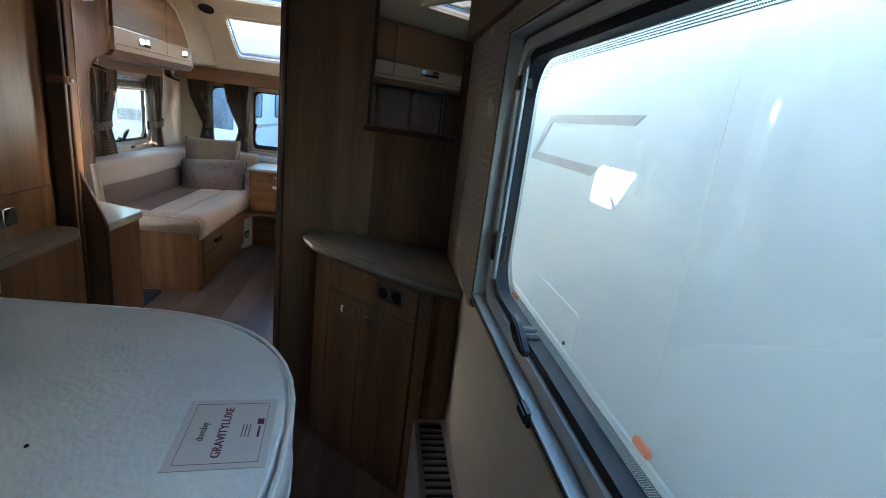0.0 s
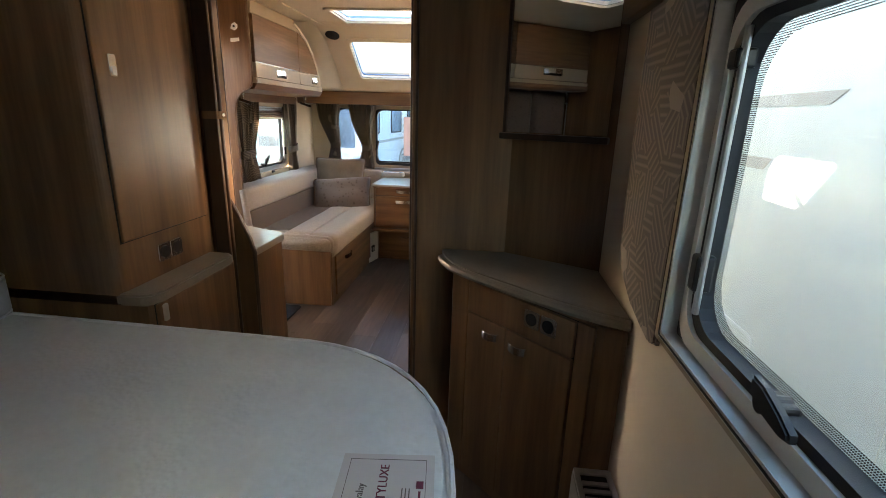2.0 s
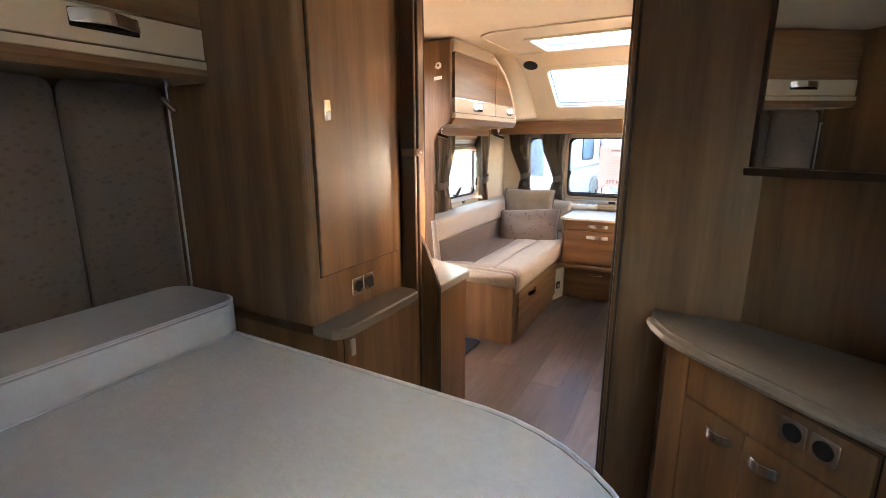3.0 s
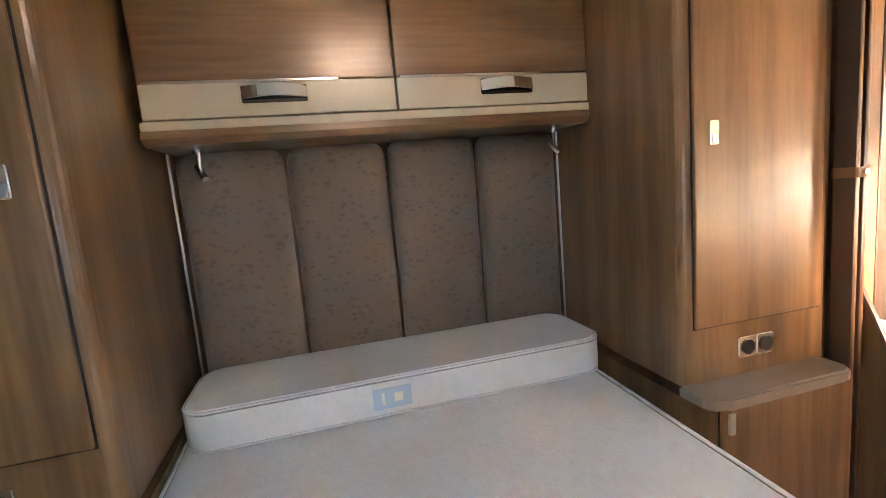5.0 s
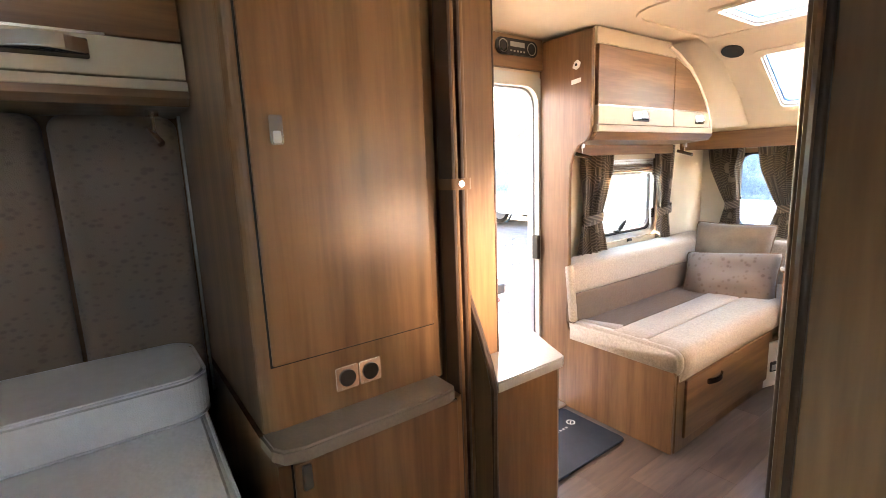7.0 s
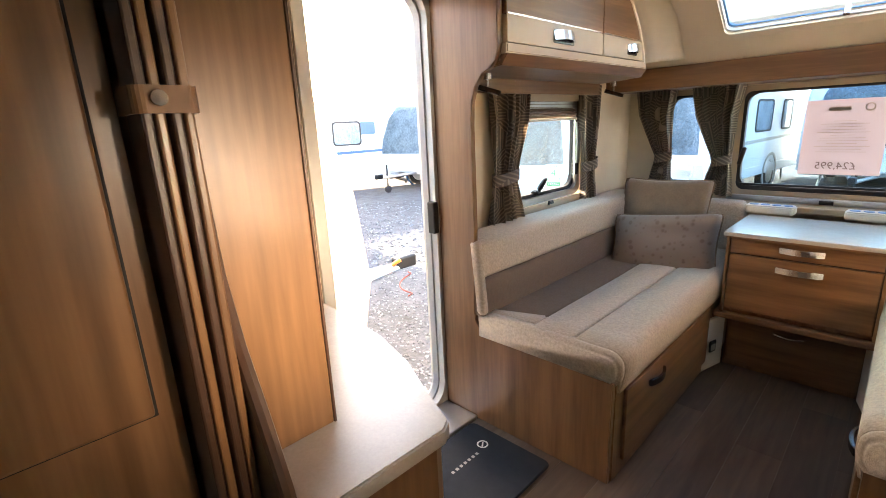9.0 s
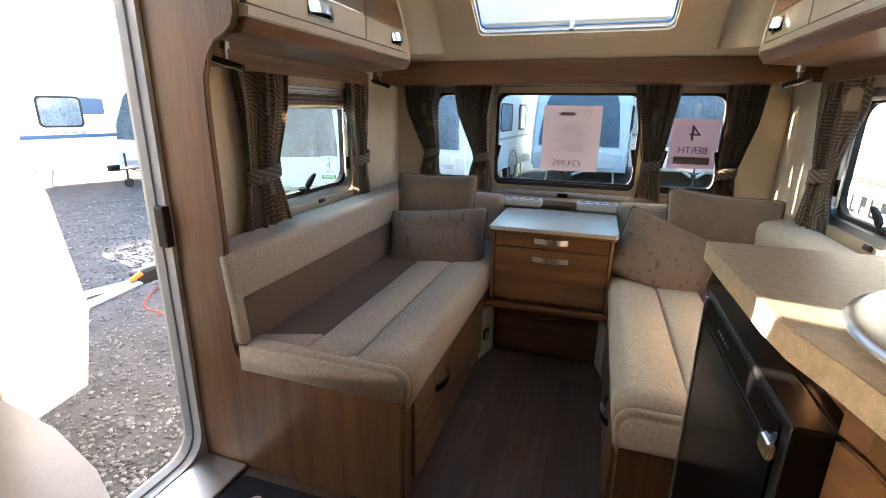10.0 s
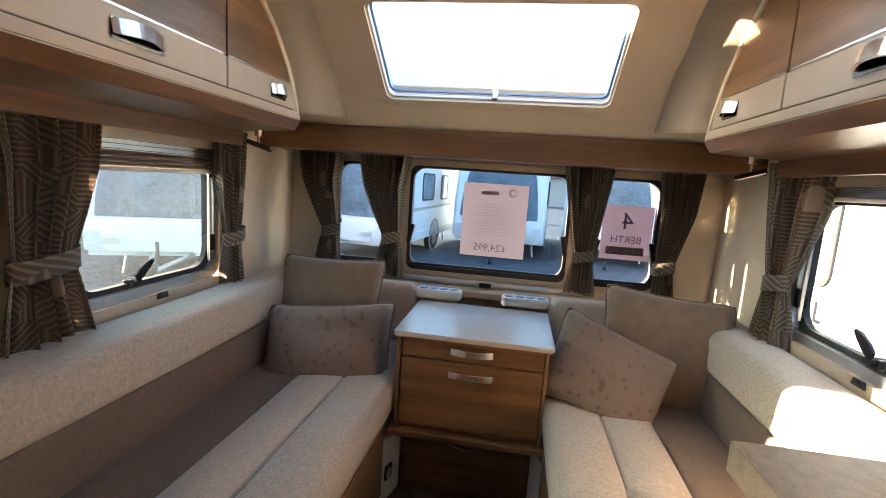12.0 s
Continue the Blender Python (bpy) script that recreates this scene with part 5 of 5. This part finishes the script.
bol = thing("bolster", "white quilted bolster along the head of the bed", "bolster", (-0.8, CY, 0.69))
bb = prism(rounded(-0.965, -0.630, 0.070, 1.315, 0.075, 10), "z", 0.698, 0.812, 0.012, seg=3)
part("cover", bb, ticking_plain, bol, smooth=False)
for z in (0.701, 0.808):
    part("piping", tube([(x, y, z) for x, y in rounded(-0.9625, -0.6325, 0.0725, 1.3125, 0.073, 10)], 0.0032, 6, closed=True), piping_mat, bol)
bl = part("label", box(-0.6295, -0.628, 0.565, 0.675, 0.722, 0.782), blue_tape, bol, "pale blue care label")
part("label_mark", box(-0.6282, -0.6275, 0.590, 0.598, 0.735, 0.77), white_plastic, bl)
part("label_mark", box(-0.6282, -0.6275, 0.625, 0.65, 0.74, 0.765), white_plastic, bl)

hb = thing("headboard", "taupe upholstered headboard in four upright pads", "headboard", (-1.0, CY, 0.7))
seams = [0.068, 0.397, 0.727, 1.049, 1.366]
for a, b in zip(seams, seams[1:]):
    bm = box(-1.05, -0.962, a + 0.005, b - 0.005, 0.60, 1.495, 0.044, 6)
    part("pad", bm, head_mat, hb, smooth=True)
part("edge_strip", rod((-0.975, 1.366, 0.62), (-0.975, 1.366, 1.495), 0.004), alu, hb, "thin metal edge")
part("edge_strip", rod((-0.975, 0.062, 0.62), (-0.975, 0.062, 1.495), 0.004), alu, hb, "thin metal edge")
solid("headboard_wall", box(-HALF + 0.003, -1.052, 0.052, 1.370, 0.0, 1.52), wood_z, "walnut wall lining behind the headboard", "wall lining", kind="structure")

bl = thing("bed_locker", "walnut overhead locker above the bed with cream strip", "locker", (-0.9, CY, 1.5))
part("carcass", box(-HALF + 0.004, -0.785, 0.066, 1.368, 1.535, 1.925), wood_y, bl)
for k, (a, b) in enumerate(((0.075, 0.737), (0.743, 1.366))):
    dd = part("door", box(-0.785, -0.757, a, b, 1.652, 1.92, 0.004), wood_y, bl, "walnut lift-up door")
    st = part("strip", box(-0.785, -0.755, a, b, 1.560, 1.650, 0.003), cream, bl, "cream lower strip")
    part("chrome_trim", box(-0.756, -0.750, a + 0.01, b - 0.16, 1.648, 1.655, 0.001), chrome, dd)
    recess_handle(axes((-0.755, (0.405, 1.085)[k], 1.618), (0, 1, 0), (0, 0, 1)), 0.17, st)
part("bottom_rail", box(-0.785, -0.752, 0.066, 1.368, 1.532, 1.556, 0.003), cream, bl)
part("soffit", prism([(-0.746, 1.531), (-0.744, 1.512), (-0.762, 1.494), (-HALF + 0.004, 1.495), (-HALF + 0.004, 1.531)], "y", 0.066, 1.368, 0.003), wood_y, bl)
for y in (0.174, 1.287):
    t = thing("reading_light", "small chrome swivel spotlight under the bed locker", "lamp", (-0.85, y, 1.45), "bed reading lights")
    part("bracket", rod((-0.85, y, 1.494), (-0.85, y, 1.478), 0.016, 14), chrome, t)
    part("arm", rod((-0.85, y, 1.48), (-0.85, y, 1.44), 0.005), chrome, t)
    part("head", rod((-0.865, y - 0.01, 1.445), (-0.835, y + 0.012, 1.405), 0.010, 12), chrome, t)


def wardrobe(name, y0, y1, flip):
    """A tall bedside wardrobe with a shelf and a lower cupboard. flip: the rounded corner faces +y."""
    t = thing(name, "tall walnut bedside wardrobe with a shelf and cupboard below", "wardrobe", (-0.7, (y0 + y1) / 2, 0), "bedside wardrobes")
    yr, yo = (y1, y0) if flip else (y0, y1)     # rounded side, other side
    d_ = -1 if flip else 1
    r = 0.030
    arc = [(-0.362 - r + r * math.sin(radians(a)), yr + d_ * (r - r * math.cos(radians(a)))) for a in range(0, 91, 15)]
    part("body", prism([(-HALF + 0.004, yr)] + arc + [(-0.362, yo), (-HALF + 0.004, yo)], "z", 0.735, 1.925), wood_z, t)
    da, db = sorted((yr + d_ * 0.030, yo - d_ * 0.03))
    door = part("door", box(-0.362, -0.352, da, db, 0.895, 1.90, 0.004), wood_z, t, "walnut wardrobe door")
    # Thin dark sheet behind the door paints the shade along its edges.
    part("door_gap", box(-0.3615, -0.3605, da - 0.004, db + 0.004, 0.891, 1.904), black_hole, t, "dark sheet painting the shade round the door")
    ly = yr + d_ * 0.084
    lock = part("lock", prism(rounded(ly - 0.014, ly + 0.014, 1.372, 1.432, 0.005), "x", -0.352, -0.342, 0.002), chrome, door, "chrome push lock")
    part("lock_button", prism(rounded(ly - 0.008, ly + 0.008, 1.375, 1.40, 0.004), "x", -0.342, -0.339, 0.001), alu, lock)
    # shelf
    sh = [(-0.372, yr - d_ * 0.010), (-0.300, yr - d_ * 0.006), (-0.272, yr + d_ * 0.01), (-0.258, yr + d_ * 0.05), (-0.258, yo - d_ * 0.055), (-0.266, yo - d_ * 0.035), (-0.285, yo - d_ * 0.022), (-0.372, yo - d_ * 0.022)]
    part("shelf", prism(sh, "z", 0.706, 0.742, 0.006), worktop_grey, t, "taupe shelf with rounded corners")
    part("lower_body", box(-HALF + 0.004, -0.283, min(yr, yo), max(yr, yo), 0.0, 0.705), wood_z, t)
    la, lb = sorted((yr + d_ * 0.03, yo - d_ * 0.02))
    ld = part("lower_door", box(-0.283, -0.272, la, lb, 0.03, 0.700, 0.003), wood_z, t, "walnut cupboard door")
    # Shade round the lower door, again painted with a dark sheet.
    part("door_gap", box(-0.2825, -0.2815, la - 0.004, lb + 0.003, 0.026, 0.7025), black_hole, t, "dark sheet painting the shade round the door")
    ly2 = yr + d_ * 0.055
    part("lock", prism(rounded(ly2 - 0.010, ly2 + 0.010, 0.638, 0.695, 0.004), "x", -0.272, -0.263, 0.002), alu, ld, "chrome push lock")
    for k in range(2):
        cy = yr + d_ * (0.200 + 0.062 * k)
        sp = part("socket", prism(rounded(cy - 0.030, cy + 0.030, 0.790, 0.850, 0.006), "x", -0.362, -0.353, 0.002), chrome, t, "chrome socket plate")
        part("socket_face", rod((-0.354, cy, 0.82), (-0.349, cy, 0.82), 0.021, 18), black_plastic, sp)
    return t


wardrobe("wardrobe", 1.371, 1.862, False)
wardrobe("wardrobe", -0.45, 0.048, True)

# right-hand wall of the bedroom: patterned side panel, heater duct
sp = thing("window_side_panel", "padded brown hatched fabric panel beside the bedroom window", "panel", (1.07, 1.24, 0.84))
pan = [(1.062, 0.850), (1.10, 0.838), (1.16, 0.848), (1.25, 0.868), (1.33, 0.905), (1.385, 0.96), (1.40, 1.04), (1.405, 1.15), (1.405, 1.548), (1.062, 1.548)]
pb = prism(pan, "x", 1.086, 1.1035, 0.005)
uvl = pb.loops.layers.uv.new("UVMap")
for f in pb.faces:
    for lp in f.loops:
        lp[uvl].uv = (lp.vert.co.y * 1.0, lp.vert.co.z)
part("pad", pb, pad_mat, sp)
solid("trim_cornice", box(1.075, HALF_B - 0.002, REAR + 0.003, 1.63, 1.552, 1.925, 0.004), wood_y, "walnut cornice above the bedroom window", "trim", kind="structure")
duct = thing("heater_duct", "dark grilled heater duct cover along the wall", "heater", (1.04, 0.5, 0), )
part("casing", box(1.0, HALF_B - 0.003, -0.5, 1.245, 0.0, 0.372, 0.004), grey_plastic, duct)
part("top_rim", ring(rounded(1.002, 1.100, -0.49, 1.243, 0.004), rounded(1.016, 1.086, -0.47, 1.225, 0.004), "z", 0.3722, 0.382), alu, duct)
part("recess", box(1.016, 1.086, -0.47, 1.225, 0.3722, 0.3745), black_hole, duct)
for k in range(62):
    y = -0.46 + 0.027 * k
    part("slat", box(1.018, 1.084, y, y + 0.012, 0.3746, 0.3805), alu, duct)

# ---- floor mat ----
mat_t = thing("door_mat", "dark blue rubber entrance mat with a pale emblem", "mat", (-0.7, 2.7, 0))
part("sheet", prism(rounded(-0.885, -0.50, 2.43, 3.01, 0.03), "z", 0.0015, 0.012, 0.004), mat_blue, mat_t)
part("emblem", ring(rounded(-0.78, -0.735, 2.90, 2.945, 0.022), rounded(-0.774, -0.741, 2.906, 2.939, 0.016), "z", 0.012, 0.0128), white_plastic, mat_t)
part("emblem_stroke", turned(box(-0.003, 0.003, -0.014, 0.014, 0, 0.0008), Matrix.Translation((-0.757, 2.922, 0.012)) @ Matrix.Rotation(0.6, 4, "Z")), white_plastic, mat_t)
for k in range(7):
    part("lettering", box(-0.745 + 0.0, -0.733, 2.86 - 0.022 * k, 2.872 - 0.022 * k, 0.012, 0.0126), grey_plastic, mat_t)

# ---- outside ----
GZ = -0.50
bmg = bmesh.new()
bmesh.ops.create_grid(bmg, x_segments=4, y_segments=4, size=900, matrix=Matrix.Translation((0, 0, GZ)))
solid("ground", bmg, gravel_mat, "grey gravel yard", "ground", kind="structure")
rng = np.random.default_rng(4)
ico = bmesh.new()
bmesh.ops.create_icosphere(ico, subdivisions=1, radius=1.0)
iv = np.array([v.co[:] for v in ico.verts])
ifc = np.array([[v.index for v in f.verts] for f in ico.faces])
ico.free()
N = 15000
far = rng.random(N) ** 1.6
ang2 = rng.uniform(radians(100), radians(182), N)
rad = 0.9 + 9.0 * far
cxy = np.stack([-0.8 + rad * np.cos(ang2), 2.3 + rad * np.sin(ang2)], 1)
keep = (cxy[:, 0] < -1.15)
cxy = cxy[keep]
N = len(cxy)
size = rng.uniform(0.008, 0.019, (N, 1)) * (1 + 0.5 * (cxy[:, :1] < -4)) * np.array([[1.0, 0.8, 0.55]]) * rng.uniform(0.7, 1.3, (N, 3))
spin = rng.uniform(0, 6.2832, N)
v = iv[None] * size[:, None]
v = np.stack([v[..., 0] * np.cos(spin)[:, None] - v[..., 1] * np.sin(spin)[:, None], v[..., 0] * np.sin(spin)[:, None] + v[..., 1] * np.cos(spin)[:, None], v[..., 2]], -1)
v += np.concatenate([cxy, np.full((N, 1), GZ + 0.004)], 1)[:, None]
me = bpy.data.meshes.new("gravel_stones")
me.from_pydata(v.reshape(-1, 3).tolist(), [], (ifc[None] + (np.arange(N) * len(iv))[:, None, None]).reshape(-1, 3).tolist())
me.materials.append(stone_mat)
tagged(new("gravel_stones", me), "loose grey and tan gravel stones by the door", "gravel", kind="stuff")


def caravan(name, label, m, length, rake=1.0, body_mat=van_white, stripe=van_grey, nose_glass=True, jockey=True, side_windows=((0.7, 0.5), (2.2, 0.9), (3.8, 0.6))):
    """A touring caravan whose nose points along local -y, its centre line on local x = 0, ground at z = 0."""
    t = thing(name, label, "caravan", (0, 0, 0), "caravans in the yard")
    prof = [(0.10, 0.42), (0.02, 0.80), (0.08 * rake, 1.35), (0.28 * rake, 1.95), (0.62 * rake, 2.42), (1.05 * rake, 2.58), (length - 0.5, 2.60), (length - 0.12, 2.45), (length, 2.0), (length, 0.45), (length - 0.4, 0.36), (0.5, 0.36)]
    part("body", prism(prof, "x", -1.1, 1.1, 0.07, seg=3), body_mat, t)
    part("skirt", box(-1.105, 1.105, 0.45, length - 0.05, 0.36, 0.58, 0.02), body_mat, t)
    if nose_glass:
        def on_nose(u, v_):
            pts = [(0.035, 0.98), (0.07, 1.35), (0.27, 1.95), (0.50, 2.27)]
            k = min(v_ * 3, 2.999)
            i, f = int(k), k - int(k)
            yy = pts[i][0] * (1 - f) + pts[i + 1][0] * f
            zz = pts[i][1] * (1 - f) + pts[i + 1][1] * f
            w = 0.92 - 0.22 * v_ ** 2
            return (-w + 2 * w * u, yy - 0.02, zz)
        part("front_window", grid(on_nose, 6, 9, thick=0.01), van_glass, t, "dark blue wraparound front glazing", smooth=True)
        part("front_panel", prism(rounded(-0.85, 0.85, 0.50, 0.88, 0.15), "y", -0.03, 0.10, 0.01), body_mat, t)
        for s in (-1, 1):
            part("lamp_unit", prism(rounded(s * 0.72 - 0.12, s * 0.72 + 0.12, 0.60, 0.70, 0.04), "y", -0.04, 0.0), alu, t)
    for s in (-1, 1):
        for y, w in side_windows:
            wn_ = part("side_window", prism(rounded(y, y + w, 1.30, 1.90, 0.08), "x", s * 1.098, s * 1.112, 0.003), van_glass, t)
            part("window_rim", ring(rounded(y - 0.03, y + w + 0.03, 1.27, 1.93, 0.1), rounded(y + 0.01, y + w - 0.01, 1.31, 1.89, 0.08), "x", s * 1.10, s * 1.117), rubber, wn_)
        if stripe is None:
            continue
        part("stripe", prism([(0.5, 1.02), (length - 0.4, 1.12), (length - 0.4, 1.17), (0.5, 1.10)], "x", s * 1.099, s * 1.106), stripe, t)
        wh = part("wheel", rod((s * 0.93, length * 0.56, 0.32), (s * 1.10, length * 0.56, 0.32), 0.32, 24), tyre_mat, t)
        part("rim", rod((s * 1.095, length * 0.56, 0.32), (s * 1.11, length * 0.56, 0.32), 0.20, 18), alu, wh)
        part("wheel_arch", ring([(length * 0.56 + 0.44 * math.cos(a * 6.2832 / 24), 0.36 + 0.44 * math.sin(a * 6.2832 / 24)) for a in range(24)], [(length * 0.56 + 0.38 * math.cos(a * 6.2832 / 24), 0.36 + 0.38 * math.sin(a * 6.2832 / 24)) for a in range(24)], "x", s * 1.09, s * 1.115), stripe, t)
    part("drawbar", rod((0.35, 0.5, 0.45), (0.0, -1.1, 0.42), 0.035, 8, bm=rod((-0.35, 0.5, 0.45), (0.0, -1.1, 0.42), 0.035, 8)), alu, t)
    part("hitch", box(-0.05, 0.05, -1.25, -1.0, 0.40, 0.52, 0.02), black_plastic, t)
    if jockey:
        part("jockey_wheel", rod((-0.03, -0.8, 0.10), (0.03, -0.8, 0.10), 0.10, 16, bm=rod((0, -0.8, 0.1), (0, -0.8, 0.75), 0.022, 8)), rubber, t)
    for yy in (0.9, length - 0.8):
        for s in (-1, 1):
            part("corner_steady", rod((s * 0.85, yy, 0.0), (s * 0.8, yy + 0.1, 0.40), 0.025, 6), alu, t)
    t.matrix_basis = m
    return t


G = Matrix.Translation((0, 0, GZ))
def van(x, y, turn, length, label, **more):
    return caravan("caravan", label, G @ Matrix.Translation((x, y, 0)) @ Matrix.Rotation(radians(turn), 4, "Z"), length, **more)


van(-9.84, 10.5, 8, 5.6, "white touring caravan with dark blue front glazing")
side_van = van(-12.6, 8.7, -21.7, 6.0, "white touring caravan seen side-on with blue graphics", stripe=van_blue, side_windows=((0.9, 0.75), (2.75, 0.35)))
van(-3.1, 3.42, 180, 6.4, "white caravan close by with its nose and drawbar towards the yard", rake=1.1, nose_glass=False, jockey=False, side_windows=((2.2, 0.9), (4.2, 0.6)))
# Four unseen caravans, added to keep the low sun off the gravel.
van(-19.5, 9.3, 90, 6.0, "unseen white touring caravan added to shade the yard")
van(-13.5, 6.2, 90, 6.0, "unseen white touring caravan added to shade the yard")
van(-13.5, 3.1, 90, 6.0, "unseen white touring caravan added to shade the yard")
van(-13.5, 0.0, 90, 6.0, "unseen white touring caravan added to shade the yard")
left_van = van(-4.7, 8.4, 28, 5.8, "white caravan with dark front glazing beyond the side window")
van(-3.4, 11.2, -6, 6.0, "white caravan seen through the front window")
van(-0.30, 13.6, -4, 6.0, "white caravan with wide windscreen seen through the front window")
van(2.35, 14.2, -10, 6.0, "white caravan seen through the front window")
van(5.2, 13.4, -14, 6.0, "white caravan seen through the front window")
on_side = lambda name, bm, mat, label="": part(name, bm, mat, side_van, label)
for k in range(7):
    bar = on_side("lettering", prism([(0.55 + 0.17 * k, 1.12), (0.66 + 0.17 * k, 1.12), (0.68 + 0.17 * k, 1.19), (0.57 + 0.17 * k, 1.19)], "x", 1.100, 1.108), van_grey)
    bar.matrix_parent_inverse = Matrix()
decal = on_side("decal", prism(rounded(1.62, 2.10, 1.55, 1.90, 0.06), "x", 1.100, 1.109), van_blue, "bright blue graphic")
outline = on_side("door", ring(rounded(2.55, 3.25, 0.55, 2.05, 0.08), rounded(2.57, 3.23, 0.57, 2.03, 0.07), "x", 1.100, 1.109), van_grey, "door outline")
for ob in (decal, outline):
    ob.matrix_parent_inverse = Matrix()
# the neighbour alongside, with graphics on its flank
NX = 2.0
nb = van(NX + 1.1, 7.4, 180, 9.0, "white neighbouring caravan close alongside with grey graphics", stripe=None, nose_glass=False, body_mat=van_cream, side_windows=((1.05, 0.80),))
flank = Matrix.Rotation(radians(180), 4, "Z") @ Matrix.Translation((-(NX + 1.1), -7.4, 0))


def on_flank(name, bm, mat, label=""):
    ob = part(name, turned(bm, flank @ Matrix.Translation((0, 0, -GZ))), mat, None, label)
    ob.parent = nb
    return ob


on_flank("service_hatch", ring(rounded(2.28, 3.08, -0.03, 0.33, 0.04), rounded(2.295, 3.065, -0.015, 0.315, 0.035), "x", NX - 0.004, NX + 0.004), van_white, "flush service hatch outline")
on_flank("hatch_lock", rod((NX - 0.008, 2.40, 0.10), (NX + 0.002, 2.40, 0.10), 0.012), black_plastic)
on_flank("graphic_band", prism([(3.30, 1.365), (2.14, 1.375), (2.06, 1.425), (3.22, 1.42)], "x", NX - 0.004, NX + 0.004), van_grey, "grey graphic band")
on_flank("graphic_band", prism([(3.62, 1.085), (2.50, 1.09), (2.44, 1.145), (3.56, 1.145)], "x", NX - 0.004, NX + 0.004), van_grey, "grey graphic band")
on_flank("graphic_band", prism([(3.32, 1.42), (3.64, 1.10), (3.58, 1.09), (3.24, 1.40)], "x", NX - 0.0045, NX + 0.004), van_grey, "grey graphic band")
for y, z in ((3.40, 0.0), (1.49, 0.10)):
    on_flank("side_marker", prism(rounded(y - 0.06, y + 0.06, z - 0.02, z + 0.02, 0.015), "x", NX - 0.02, NX + 0.004, 0.004), orange, "orange side marker")
on_flank("panel_joint", box(NX - 0.002, NX + 0.002, 1.527, 1.531, -0.1, 1.9), alu_white)
on_flank("door_handle", prism(rounded(4.86, 4.98, 0.70, 1.02, 0.05), "x", NX - 0.03, NX + 0.004, 0.008), grey_plastic, "grey flush grab handle")
for k in range(6):
    y = 6.30 - 0.135 * k
    on_flank("lettering", turned(prism([(0, 0), (0.075, 0), (0.075, 0.022), (0.024, 0.022), (0.024, 0.13), (0, 0.13)] if k % 2 else [(0, 0), (0.022, 0), (0.022, 0.06), (0.075, 0.06), (0.075, 0.13), (0, 0.13)], "x", -0.004, 0.004), Matrix.Translation((NX, y, 0.55)) @ Matrix.Diagonal((1, -1, 1, 1))), black_plastic)

sg = thing("berth_sign", "green and white sign in the window of the next caravan", "sign", (-4.2, 7.8, 0.4))
sm = axes((-4.00, 8.72, 0.30), (0.88, 0.47, 0), (0, 0, 1)) @ Matrix.Scale(0.75, 4)
part("sheet", turned(box(-0.17, 0.17, -0.26, 0.26, 0.0, 0.004), sm), white_plastic, sg)
text_part("word", "USED", 0.11, sm @ Matrix.Translation((0, 0.20, 0.005)), green_paper, sg)
text_part("number", "4", 0.22, sm @ Matrix.Translation((0, 0.06, 0.005)), green_paper, sg)
text_part("word", "BERTH", 0.095, sm @ Matrix.Translation((0, -0.08, 0.005)), green_paper, sg)
part("bar", turned(box(-0.15, 0.15, -0.23, -0.14, 0.004, 0.006), sm), green_paper, sg)
text_part("word", "FIXED", 0.085, sm @ Matrix.Translation((0, -0.185, 0.007)), white_plastic, sg)
yp = part("number_plate", turned(box(-0.10, 0.10, -0.05, 0.05, 0.0, 0.006), axes((-3.78, 8.86, 0.02), (0.88, 0.47, 0), (0, 0, 1))), orange, sg, "yellow plate below the sign")
hose = thing("tow_cable", "red and grey tow cable coiled by the drawbar", "cable", (-3.0, 4.5, GZ))
part("coil", tube([(-2.95 + 0.05 * math.cos(a * 0.5), 4.42 + 0.06 * math.sin(a * 0.5), -0.08 - 0.016 * a) for a in range(18)], 0.008), red_paint, hose)
part("plug", rod((-2.98, 4.30, 0.0), (-2.93, 4.36, 0.05), 0.02, 10), orange, hose)

# low houses behind the yard
for x, y, w in ((-32, 27, 9), (-12, 48, 14), (10, 50, 16)):
    h = thing("house", "low house with a brown tiled roof", "house", (x, y, GZ), "distant houses")
    part("wall", box(x - w / 2, x + w / 2, y, y + 8, GZ, GZ + 2.8), brick_mat, h)
    part("roof", prism([(y - 0.5, GZ + 2.8), (y + 4, GZ + 5.2), (y + 8.5, GZ + 2.8)], "x", x - w / 2 - 0.4, x + w / 2 + 0.4), roof_tile, h)

lampp = thing("street_lamp", "tall slim street lamp with a pale head in the yard", "lamp post", (-2.2, 15.8, GZ))
part("pole", rod((-2.2, 15.8, GZ), (-2.2, 15.8, 3.45), 0.05, 10, r2=0.035), alu, lampp)
part("head", rod((-2.2, 15.8, 3.45), (-2.2, 15.8, 3.85), 0.10, 14, r2=0.14), white_plastic, lampp, "pale lantern head")

# ---- floor planks, last ----
pw, pl = 0.148, 0.92
r2 = random.Random(7)
x = -HALF + 0.001
floor_ob = bpy.data.objects["floor"]
while x < HALF - 0.02:
    x1 = min(x + pw, HALF - 0.001)
    y = REAR + 0.001 - r2.random() * pl
    while y < FRONT - 0.01:
        ya, yb = max(y, REAR + 0.001), min(y + pl, FRONT - 0.001)
        if yb - ya > 0.03:
            bm = box(x + 0.0006, x1 - 0.0006, ya + 0.0006, yb - 0.0006, -0.003, 0.0)
            part("plank", bm, floor_mat, floor_ob)
        y += pl
    x = x1
